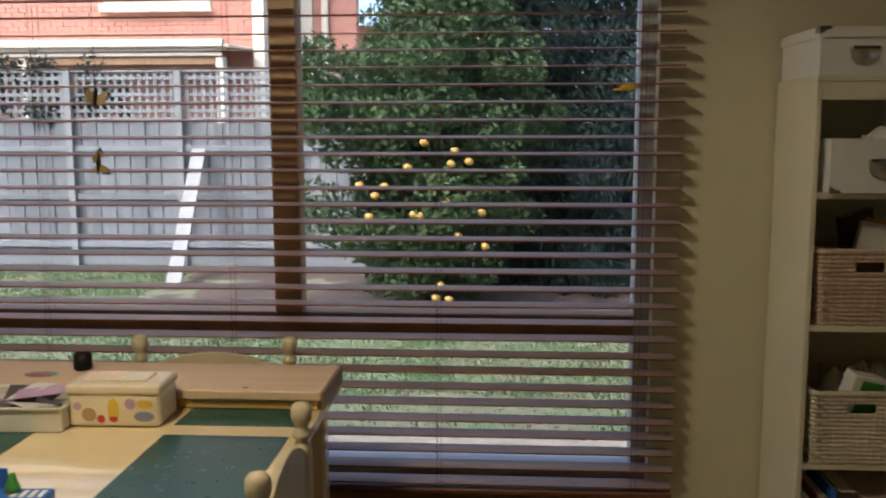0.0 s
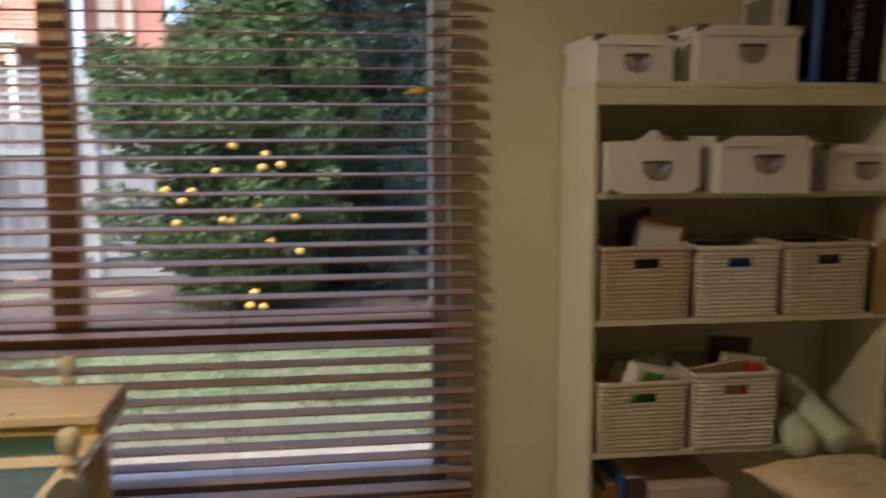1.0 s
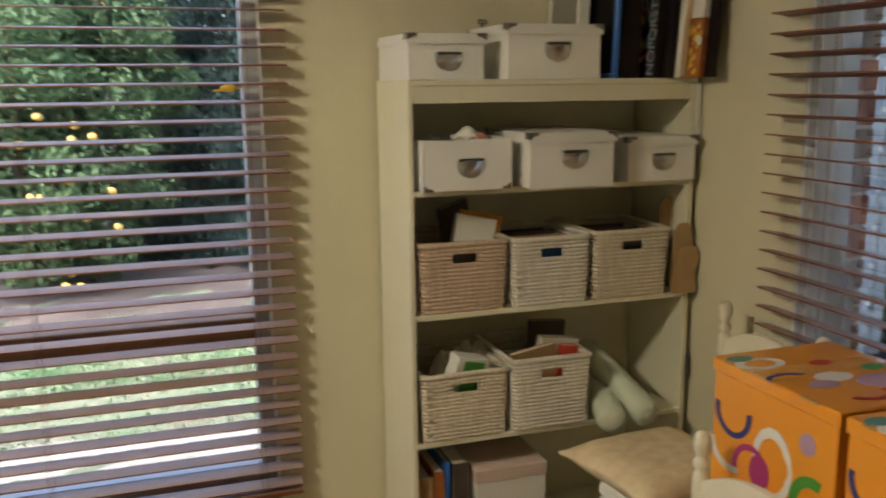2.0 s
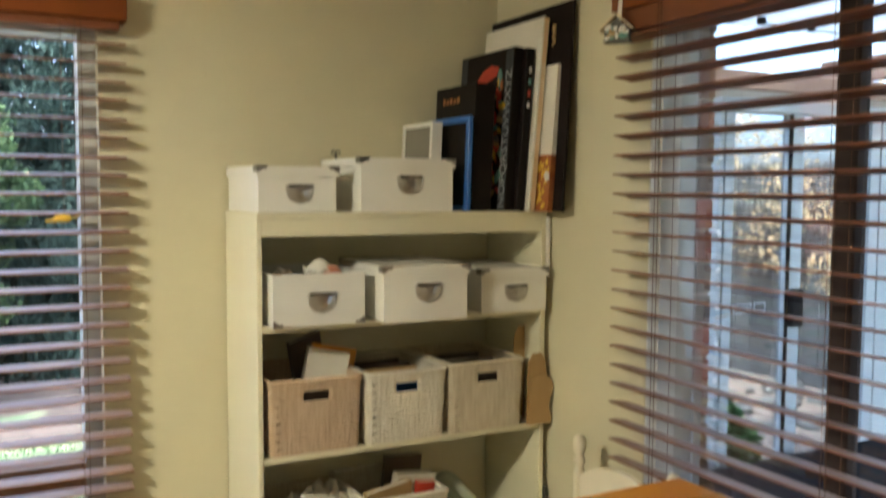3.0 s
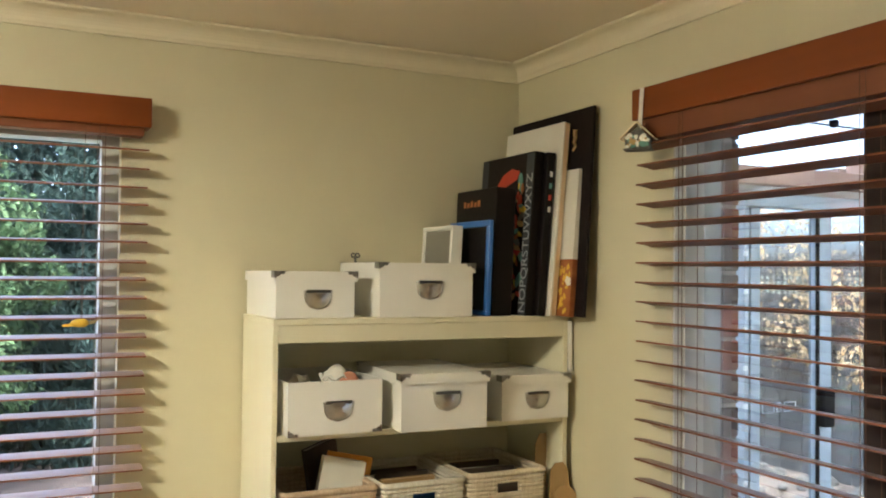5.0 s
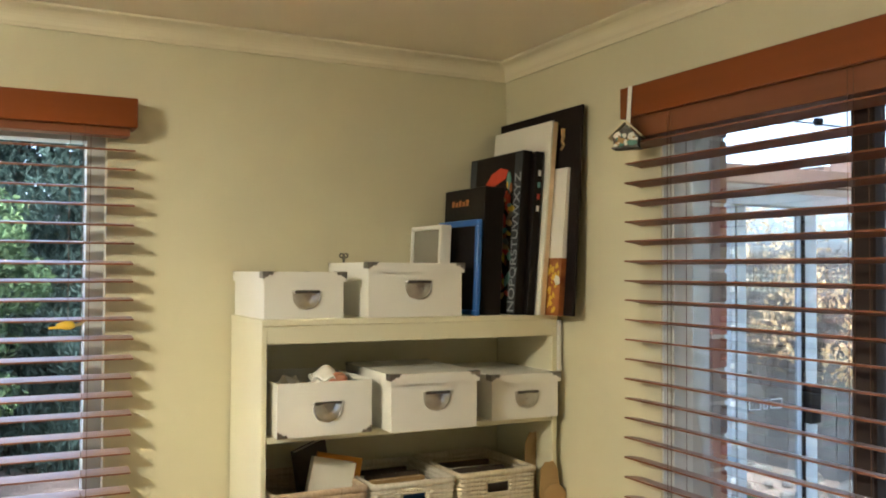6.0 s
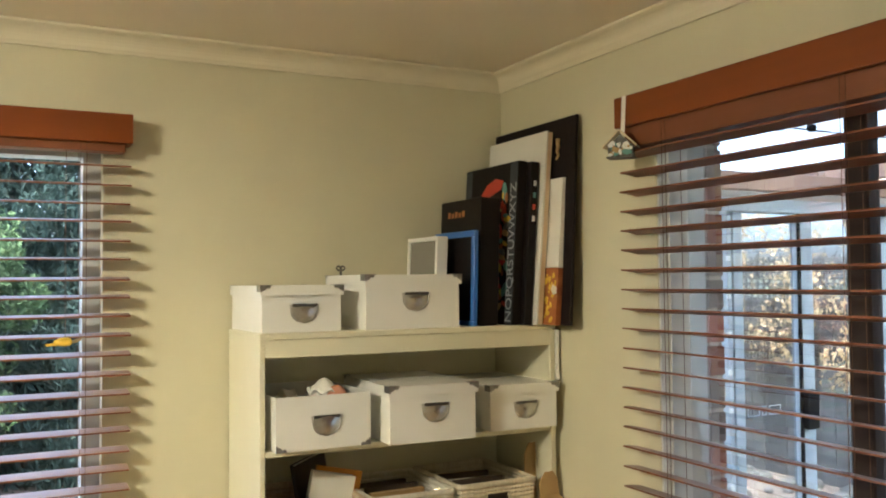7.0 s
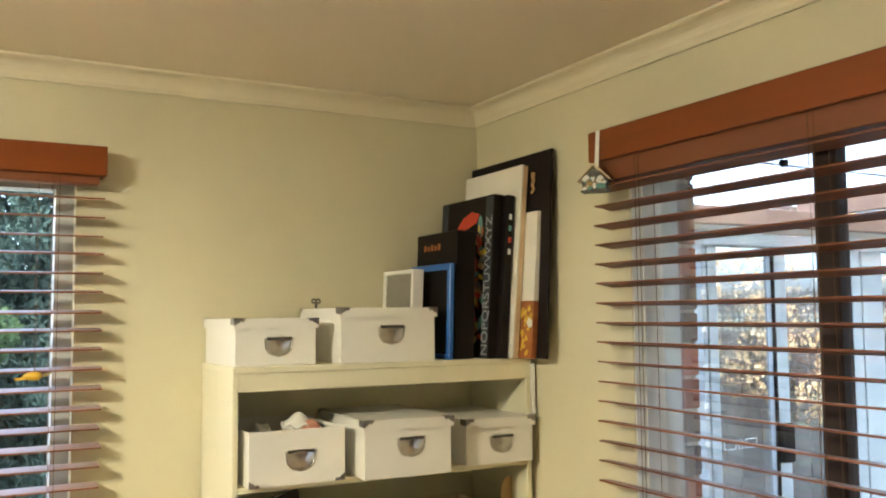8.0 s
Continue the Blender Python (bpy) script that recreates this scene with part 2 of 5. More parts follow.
M_BARK = mat("bark", (0.055, 0.042, 0.033), (0.032, 0.025, 0.02), 0.95, scale=9, stretch=(2, 2, 0.4), bump=0.9, bump_scale=40, bump_dist=0.01)
M_LEMON = mat("lemon skin", (0.30, 0.195, 0.04), (0.25, 0.145, 0.028), 0.45, scale=20, bump=0.2)
M_AUTUMN = mat("autumn leaf", (0.66, 0.40, 0.18), (0.78, 0.64, 0.42), 0.6, scale=5, bump=0, amount=0.6)


def thin_leaf(material, glow, share):
    """Let part of the light pass through a leaf."""
    nt = material.node_tree
    tl = nt.nodes.new("ShaderNodeBsdfTranslucent")
    tl.inputs[0].default_value = (*glow, 1)
    mx = nt.nodes.new("ShaderNodeMixShader")
    mx.inputs[0].default_value = share
    nt.links.new(nt.nodes["Principled BSDF"].outputs[0], mx.inputs[1])
    nt.links.new(tl.outputs[0], mx.inputs[2])
    nt.links.new(mx.outputs[0], nt.nodes["Material Output"].inputs[0])


def leaf_tones(material, low, high):
    """Every single leaf lighter or darker than its neighbour."""
    nt = material.node_tree
    base = nt.nodes["Principled BSDF"].inputs["Base Color"]
    old = base.links[0].from_socket
    geo = nt.nodes.new("ShaderNodeNewGeometry")
    mr = nt.nodes.new("ShaderNodeMapRange")
    mr.inputs[3].default_value, mr.inputs[4].default_value = low, high
    hs = nt.nodes.new("ShaderNodeHueSaturation")
    nt.links.new(geo.outputs["Random Per Island"], mr.inputs[0])
    nt.links.new(mr.outputs[0], hs.inputs["Value"])
    nt.links.new(old, hs.inputs["Color"])
    nt.links.new(hs.outputs[0], base)


for leaf_material in (M_LEAF, M_CONIFER, M_AUTUMN, M_GRASS):
    leaf_tones(leaf_material, 0.62, 1.32)
thin_leaf(M_AUTUMN, (0.80, 0.60, 0.36), 0.5)
thin_leaf(M_LEAF, (0.026, 0.052, 0.024), 0.45)
thin_leaf(M_CONIFER, (0.018, 0.036, 0.032), 0.45)
M_SHRUB = mat("bright shrub leaf", (0.09, 0.20, 0.055), (0.15, 0.26, 0.09), 0.6, scale=5, bump=0, spec=0.2)
M_ROCK = mat("garden rock", (0.19, 0.19, 0.19), (0.12, 0.118, 0.115), 0.9, scale=5, bump=0.7, bump_scale=24, bump_dist=0.02, per_object=0.2)
M_ALU = mat("pale blue aluminium", (0.40, 0.455, 0.485), (0.35, 0.40, 0.43), 0.35, scale=3, bump=0.03)
M_HANDLE = mat("black handle", (0.008, 0.008, 0.009), None, 0.6, spec=0.1, scale=20, bump=0.05)
M_BEAM = mat("pergola timber", (0.52, 0.34, 0.26), (0.42, 0.26, 0.19), 0.75, scale=6, stretch=(0.3, 2, 2), bump=0.2)
M_DARKPOST = mat("dark post", (0.030, 0.019, 0.016), (0.045, 0.031, 0.027), 0.6, spec=0.2, scale=10, stretch=(2, 2, 0.3), bump=0.15)
M_COVER = mat("black vinyl cover", (0.007, 0.0068, 0.007), (0.011, 0.010, 0.0105), 0.85, spec=0.04, scale=3, bump=0.3, bump_scale=14, bump_dist=0.01)

# ---- mesh helpers ----


def mesh_of(name, bm, material, smooth=False):
    me = bpy.data.meshes.new(name)
    bm.to_mesh(me)
    bm.free()
    for m in (material if isinstance(material, (list, tuple)) else [material]):
        me.materials.append(m)
    if smooth:
        for f in me.polygons:
            f.use_smooth = True
    return me


def part(name, bm, material, parent=None, label="", smooth=False, m=None):
    ob = new(name, mesh_of(name, bm, material, smooth))
    if parent:
        ob.parent = parent
    if m:
        ob.matrix_basis = m
    if label:
        ob["label"] = label
    return ob


def thing(name, at, label, category, group="", kind="", turn=0.0):
    ob = new(name)
    ob.empty_display_size = 0.05
    ob.matrix_basis = pose(*at, 0, 0, turn)
    return tagged(ob, label, category, group, kind)


def block(x0, y0, z0, x1, y1, z1, bevel=0.0, seg=1, bm=None, m=None):
    """A box between two corners with worn edges; added to bm if one is given."""
    b = bmesh.new()
    bmesh.ops.create_cube(b, size=1)
    bmesh.ops.scale(b, vec=(abs(x1 - x0), abs(y1 - y0), abs(z1 - z0)), verts=b.verts)
    bmesh.ops.translate(b, vec=((x0 + x1) / 2, (y0 + y1) / 2, (z0 + z1) / 2), verts=b.verts)
    if bevel:
        bmesh.ops.bevel(b, geom=b.edges[:], offset=bevel, segments=seg, affect='EDGES', profile=0.6)
    if m:
        bmesh.ops.transform(b, matrix=m, verts=b.verts)
    if bm is None:
        return b
    merge(bm, b)
    return bm


def merge(bm, other):
    me = bpy.data.meshes.new("join")
    other.to_mesh(me)
    other.free()
    bm.from_mesh(me)
    bpy.data.meshes.remove(me)
    return bm


def lathe(profile, seg=14):
    """A turned solid round z from (radius, z) pairs."""
    b = bmesh.new()
    rings = []
    for r, z in profile:
        rings.append([b.verts.new((r * math.cos(2 * math.pi * i / seg), r * math.sin(2 * math.pi * i / seg), z)) for i in range(seg)])
    for a, c in zip(rings, rings[1:]):
        for i in range(seg):
            j = (i + 1) % seg
            b.faces.new((a[i], a[j], c[j], c[i]))
    b.faces.new(rings[0][::-1])
    b.faces.new(rings[-1])
    return b


def prism(outline, y0, y1, bevel=0.0):
    """An (x, z) outline pushed through from y0 to y1."""
    b = bmesh.new()
    f = b.faces.new([b.verts.new((x, y0, z)) for x, z in outline])
    r = bmesh.ops.extrude_face_region(b, geom=[f])
    bmesh.ops.translate(b, vec=(0, y1 - y0, 0), verts=[v for v in r["geom"] if isinstance(v, bmesh.types.BMVert)])
    bmesh.ops.recalc_face_normals(b, faces=b.faces)
    if bevel:
        bmesh.ops.bevel(b, geom=b.edges[:], offset=bevel, segments=1, affect='EDGES')
    return b


def tube(path, radius, seg=6, closed=False, bm=None):
    """A round bar along a list of points."""
    b = bm or bmesh.new()
    pts = [Vector(p) for p in path]
    n = len(pts)
    rings = []
    for i, p in enumerate(pts):
        a = pts[(i - 1) % n] if closed or i else pts[i]
        c = pts[(i + 1) % n] if closed or i < n - 1 else pts[i]
        d = (c - a).normalized()
        up = Vector((0, 0, 1)) if abs(d.z) < 0.9 else Vector((0, 1, 0))
        u = d.cross(up).normalized()
        v = u.cross(d)
        r = radius(i / max(n - 1, 1)) if callable(radius) else radius
        rings.append([b.verts.new(p + r * (math.cos(2 * math.pi * k / seg) * u + math.sin(2 * math.pi * k / seg) * v)) for k in range(seg)])
    pairs = list(zip(rings, rings[1:])) + ([(rings[-1], rings[0])] if closed else [])
    for a, c in pairs:
        for k in range(seg):
            j = (k + 1) % seg
            b.faces.new((a[k], a[j], c[j], c[k]))
    if not closed:
        b.faces.new(rings[0][::-1])
        b.faces.new(rings[-1])
    return b


def sheet(a, b, c, d):
    """One glass sheet through four corners."""
    g = bmesh.new()
    g.faces.new([g.verts.new(p) for p in (a, b, c, d)])
    return g


def solid_structure(name, bm, material, label, category):
    return tagged(part(name, bm, material), label, category, kind="structure")


# ---- the room ----
LEFT, BACK, TOP = -4.7, -4.6, 2.40
W1 = (-4.05, -1.225, 0.365, 2.12)      # window in the north wall: x0, x1, z0, z1
W2 = (-3.35, -0.755, 0.33, 2.12)      # window in the east wall: y0, y1, z0, z1

bm = bmesh.new()
block(LEFT - 0.2, 0, -0.3, W1[0], 0.15, 2.6, bm=bm)
block(W1[1], 0, -0.3, 0.0, 0.15, 2.6, bm=bm)
block(W1[0], 0, -0.3, W1[1], 0.15, W1[2], bm=bm)
block(W1[0], 0, W1[3], W1[1], 0.15, 2.6, bm=bm)
solid_structure("wall_north", bm, M_WALL, "cream painted plaster wall with a wide window", "wall")
bm = bmesh.new()
block(0, W2[1], -0.3, 0.15, 0.15, 2.6, bm=bm)
block(0, BACK - 0.2, -0.3, 0.15, W2[0], 2.6, bm=bm)
block(0, W2[0], -0.3, 0.15, W2[1], W2[2], bm=bm)
block(0, W2[0], W2[3], 0.15, W2[1], 2.6, bm=bm)
solid_structure("wall_east", bm, M_WALL, "cream painted plaster wall with a wide window", "wall")
solid_structure("wall_west", block(LEFT - 0.2, BACK, -0.3, LEFT, 0, 2.6), M_WALL, "plain cream painted plaster wall", "wall")
solid_structure("wall_south", block(LEFT - 0.2, BACK - 0.2, -0.3, 0, BACK, 2.6), M_WALL, "plain cream painted plaster wall", "wall")
solid_structure("floor", block(LEFT, BACK, -0.12, 0, 0, 0), M_FLOOR, "brown carpeted floor", "floor")
solid_structure("ceiling", block(LEFT, BACK, TOP, 0, 0, TOP + 0.12), M_CEIL, "flat dull beige painted ceiling", "ceiling")


def cove(length, size=0.055):
    """Cornice along +x, wall at y = 0, room at y < 0, ceiling at z = 0."""
    pts = [(0, 0), (0, -size), (-0.008, -size), (-0.010, -size + 0.006)]
    for i in range(7):
        a = math.pi / 2 * i / 6
        pts.append((-0.012 - (size - 0.022) * (1 - math.cos(a)), -size + 0.010 + (size - 0.020) * math.sin(a)))
    pts += [(-size + 0.004, -0.008), (-size, -0.006), (-size, 0)]
    b = bmesh.new()
    f = b.faces.new([b.verts.new((0, y, z)) for y, z in pts])
    r = bmesh.ops.extrude_face_region(b, geom=[f])
    bmesh.ops.translate(b, vec=(length, 0, 0), verts=[v for v in r["geom"] if isinstance(v, bmesh.types.BMVert)])
    bmesh.ops.recalc_face_normals(b, faces=b.faces)
    return b


for nm, m, ln in (("cornice_north", pose(LEFT, -0.001, TOP - 0.001), -LEFT), ("cornice_east", pose(-0.001, 0, TOP - 0.0012, 0, 0, -90), -BACK),
                  ("cornice_west", pose(LEFT + 0.001, BACK, TOP - 0.001, 0, 0, 90), -BACK), ("cornice_south", pose(0, BACK + 0.001, TOP - 0.0012, 0, 0, 180), -LEFT)):
    ob = solid_structure(nm, cove(ln), M_TRIM, "cream coved plaster cornice", "cornice")
    ob.matrix_basis = m
for nm, b in (("baseboard_north", block(LEFT, -0.016, 0, -0.9, 0, 0.09, 0.004)), ("baseboard_east", block(-0.016, BACK, 0, 0, -0.016, 0.09, 0.004))):
    solid_structure(nm, b, M_FRAME_BROWN, "brown timber skirting board", "skirting")

# window frames: north
win = tagged(new("window_1"), "wide timber and pale metal window with large panes", "window", kind="structure")
x0, x1, z0, z1 = W1
part("window_sill", block(x0, -0.03, z0 - 0.035, x1, 0.05, z0 + 0.012, 0.004), M_FRAME_BROWN, win, "dark red-brown timber sill")
for nm, b, mm in (("frame_head", block(x0, 0.05, z1 - 0.05, x1, 0.13, z1), M_FRAME_WHITE),
                  ("frame_foot", block(x0, 0.05, z0, x1, 0.13, z0 + 0.085), M_FRAME_WHITE),
                  ("frame_side", block(x1 - 0.045, 0.05, z0 + 0.085, x1, 0.13, z1 - 0.05), M_FRAME_WHITE),
                  ("frame_side", block(x0, 0.05, z0 + 0.085, x0 + 0.045, 0.13, z1 - 0.05), M_FRAME_WHITE),
                  ("mullion", block(-2.368, 0.045, 0.915, -2.284, 0.125, z1 - 0.05, 0.004), M_MULLION),
                  ("transom", block(x0 + 0.045, 0.045, 0.832, x1 - 0.045, 0.135, 0.915, 0.004), M_FRAME_BROWN),
                  ("mullion", block(-3.53, 0.045, 0.915, -3.43, 0.135, z1 - 0.05, 0.004), M_MULLION)):
    part(nm, b, mm, win)
for a, c, lo, hi in ((-2.284, x1 - 0.045, 0.915, z1 - 0.05), (-3.43, -2.368, 0.915, z1 - 0.05), (x0 + 0.045, -3.53, 0.915, z1 - 0.05), (x0 + 0.045, x1 - 0.045, z0 + 0.085, 0.832)):
    ob = part("pane", sheet((a, 0.09, lo), (c, 0.09, lo), (c, 0.09, hi), (a, 0.09, hi)), M_GLASS, win)
    ob.visible_shadow = False
# window frames: east, with deep jamb and brick reveal outside
win = tagged(new("window_2"), "wide window with pale jamb and dark mullion", "window", kind="structure")
y0, y1, z0, z1 = W2
part("window_sill", block(-0.03, y0, z0 - 0.035, 0.05, y1, z0 + 0.012, 0.004), M_FRAME_BROWN, win)
for nm, b, mm in (("frame_head", block(0.05, y0, z1 - 0.04, 0.15, y1, z1), M_FRAME_WHITE),
                  ("frame_foot", block(0.05, y0, z0, 0.15, y1, z0 + 0.045), M_FRAME_WHITE),
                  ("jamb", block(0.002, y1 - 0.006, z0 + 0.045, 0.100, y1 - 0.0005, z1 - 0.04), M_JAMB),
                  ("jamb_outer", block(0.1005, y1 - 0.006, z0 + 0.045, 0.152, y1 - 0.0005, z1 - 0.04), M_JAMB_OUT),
                  ("jamb_track", block(0.030, y1 - 0.012, z0 + 0.045, 0.034, y1 - 0.006, z1 - 0.04), M_JAMB),
                  ("frame_side", block(0.05, y0, z0 + 0.045, 0.15, y0 + 0.04, z1 - 0.04), M_FRAME_WHITE),
                  ("mullion", block(0.070, -1.301, z0 + 0.045, 0.110, -1.246, z1 - 0.04, 0.004), M_DARKPOST),
                  ("mullion", block(0.045, -2.30, z0 + 0.045, 0.125, -2.235, z1 - 0.04, 0.004), M_DARKPOST)):
    part(nm, b, mm, win)
for a, c in ((-1.246, y1 - 0.0062), (-2.235, -1.301), (y0 + 0.04, -2.30)):
    ob = part("pane", sheet((0.096, a, z0 + 0.045), (0.096, c, z0 + 0.045), (0.096, c, z1 - 0.04), (0.096, a, z1 - 0.04)), M_GLASS_TINT, win)
    ob.visible_shadow = False


# ---- venetian blinds ----
def slat_mesh(length, width=0.054):
    """Thin slat along +x, slightly crowned, its middle line on the x axis."""
    n = 6
    up = [(-width / 2 + width * i / n, 0.0016 + 0.0012 * (1 - (2 * i / n - 1) ** 2)) for i in range(n + 1)]
    low = [(y, z - 0.0040) for y, z in reversed(up)]
    b = bmesh.new()
    f = b.faces.new([b.verts.new((0, y, z)) for y, z in up + low])
    r = bmesh.ops.extrude_face_region(b, geom=[f])
    bmesh.ops.translate(b, vec=(length, 0, 0), verts=[v for v in r["geom"] if isinstance(v, bmesh.types.BMVert)])
    bmesh.ops.recalc_face_normals(b, faces=b.faces)
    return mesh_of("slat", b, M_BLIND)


def venetian_blind(m, length, first, pitch, bottom, tilt, ladders, pelmet_top, drop, label):
    """A blind along +x of m, hanging in front of y = 0, room at y < 0."""
    root = thing("venetian_blind", (0, 0, 0), label, "blind", "venetian blinds")
    root.matrix_basis = m
    b = block(0.0, -0.081, pelmet_top - 0.077, length, -0.067, pelmet_top, 0.003, 2)
    block(0.0, -0.067, pelmet_top - 0.077, 0.013, -0.002, pelmet_top, 0.002, bm=b)
    block(length - 0.013, -0.067, pelmet_top - 0.077, length, -0.002, pelmet_top, 0.002, bm=b)
    part("pelmet", b, M_PELMET, root, "polished red-brown timber pelmet")
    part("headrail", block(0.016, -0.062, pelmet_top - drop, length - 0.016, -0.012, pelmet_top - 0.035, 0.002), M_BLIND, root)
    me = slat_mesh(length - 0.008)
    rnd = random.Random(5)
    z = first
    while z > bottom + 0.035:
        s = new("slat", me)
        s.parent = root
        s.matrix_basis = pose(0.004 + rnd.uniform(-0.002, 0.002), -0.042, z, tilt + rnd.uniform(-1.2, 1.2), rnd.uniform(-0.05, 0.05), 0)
        z -= pitch
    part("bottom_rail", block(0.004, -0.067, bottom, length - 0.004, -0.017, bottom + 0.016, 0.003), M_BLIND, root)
    for x in ladders:
        for y in (-0.071, -0.013):
            part("ladder_cord", tube([(x, y, bottom + 0.01), (x + 0.001, y, (bottom + first) / 2), (x, y, pelmet_top - 0.08)], 0.0008, 5), M_CORD, root)
        part("lift_cord", tube([(x + 0.014, -0.072, bottom + 0.01), (x + 0.014, -0.072, pelmet_top - 0.08)], 0.0007, 5), M_CORD, root)
    return root


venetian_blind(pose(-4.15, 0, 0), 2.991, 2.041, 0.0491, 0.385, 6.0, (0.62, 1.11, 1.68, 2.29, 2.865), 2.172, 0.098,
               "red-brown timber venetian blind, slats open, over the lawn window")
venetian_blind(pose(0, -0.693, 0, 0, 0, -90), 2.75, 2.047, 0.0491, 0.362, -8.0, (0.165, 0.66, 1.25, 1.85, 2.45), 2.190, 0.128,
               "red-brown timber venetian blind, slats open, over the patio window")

# ---- bookcase in the corner ----
BX0, BX1, BY = -0.895, -0.022, -0.328
bookcase = thing("bookcase", (0, 0, 0), "tall cream painted wooden bookcase full of boxes and baskets", "bookcase")
part("side_panel", block(BX0, BY, 0.0, BX0 + 0.014, -0.012, 1.600, 0.0015), M_SHELF, bookcase)
part("side_panel", block(BX1 - 0.016, BY, 0.0, BX1, -0.012, 1.600, 0.0015), M_SHELF, bookcase)
part("back_panel", block(BX0 + 0.014, -0.012, 0.0, BX1 - 0.016, -0.006, 1.598), M_SHELF, bookcase)
part("top_board", block(BX0 - 0.001, BY - 0.003, 1.588, BX1 + 0.001, -0.013, 1.604, 0.002), M_SHELF, bookcase)
part("top_rail", block(BX0 + 0.0135, BY + 0.001, 1.543, BX1 - 0.0155, BY + 0.017, 1.589, 0.0015), M_SHELF, bookcase)
for z in (1.313, 0.971, 0.602, 0.225):
    part("shelf", block(BX0 + 0.014, BY + 0.003, z - 0.016, BX1 - 0.016, -0.013, z, 0.0015), M_SHELF, bookcase)
part("plinth", block(BX0 + 0.0135, BY + 0.02, 0.0, BX1 - 0.0155, BY + 0.035, 0.209), M_SHELF, bookcase)
b = block(BX1 + 0.0015, BY - 0.004, 1.455, BX1 + 0.014, BY + 0.012, 1.587, 0.002)
block(BX1 + 0.0015, BY - 0.006, 1.440, BX1 + 0.016, BY + 0.016, 1.458, 0.003, bm=b)
part("safety_strap", b, M_CARD, bookcase, "white strap hanging from the top")
for z in (1.02, 0.70):
    part("hinge", block(BX1 + 0.001, BY - 0.006, z, BX1 + 0.012, BY + 0.012, z + 0.07, 0.003), M_METAL_DARK, bookcase)


# ---- storage boxes ----
def label_pull(x, y, z, w=0.05):
    """Cupped half-moon metal pull in front of y, centred at x, top at z, with eared top corners and a rolled rim."""
    b = bmesh.new()
    h = w * 0.62
    rows = []
    for j in range(9):
        v = j / 8
        half = w / 2 * (1.0 - v ** 3.0) ** 0.5 * (1.0 - 0.05 * math.sin(math.pi * v))
        rows.append([b.verts.new((x + half * u, y - 0.001 - 0.011 * (1 - u * u) * math.sin(math.pi * (0.12 + 0.88 * v)) ** 0.8, z - h * v)) for u in [k / 5 - 1 for k in range(11)]])
    for p, q in zip(rows, rows[1:]):
        for i in range(10):
            b.faces.new((p[i], p[i + 1], q[i + 1], q[i]))
    bmesh.ops.remove_doubles(b, verts=b.verts, dist=0.0001)
    rim = [(x - w / 2 * (1 - (j / 8) ** 3) ** 0.5, y - 0.0012, z - h * j / 8) for j in range(9)]
    rim += [(2 * x - px, py, pz) for px, py, pz in rim[-2::-1]]
    tube(rim, w * 0.030, 6, False, b)
    tube([(x - w * 0.54, y - 0.001, z), (x + w * 0.54, y - 0.001, z)], w * 0.036, 6, False, b)
    return b


def corner_cap(x, y, z, sx, sz, s=0.026):
    """Pressed metal corner: a scalloped plate on the front and a strip over the top."""
    out = [(x + sx * s * u, z + sz * s * v) for u, v in ((0, 0), (1, 0), (1, 0.22), (0.82, 0.34), (0.66, 0.22), (0.5, 0.36), (0.36, 0.52), (0.22, 0.46), (0.14, 0.66), (0, 0.66))]
    if sx * sz > 0:
        out = out[::-1]
    return prism(out, y - 0.0016, y + 0.0005)


def open_shell(x0, y0, z0, x1, y1, z1, t, upside=False):
    """A thin-walled tray, open at the top (or at the foot), as one closed shell."""
    b = block(x0, y0, z0, x1, y1, z1)
    far = z0 if upside else z1
    lid_face = [f for f in b.faces if abs(f.calc_center_median().z - far) < 1e-6]
    r = bmesh.ops.inset_region(b, faces=lid_face, thickness=t, use_even_offset=True)
    r = bmesh.ops.extrude_face_region(b, geom=lid_face)
    vs = [v for v in r["geom"] if isinstance(v, bmesh.types.BMVert)]
    bmesh.ops.delete(b, geom=lid_face, context='FACES')
    bmesh.ops.translate(b, vec=(0, 0, (z1 - z0 - t) * (1 if upside else -1)), verts=vs)
    bmesh.ops.recalc_face_normals(b, faces=b.faces)
    return b


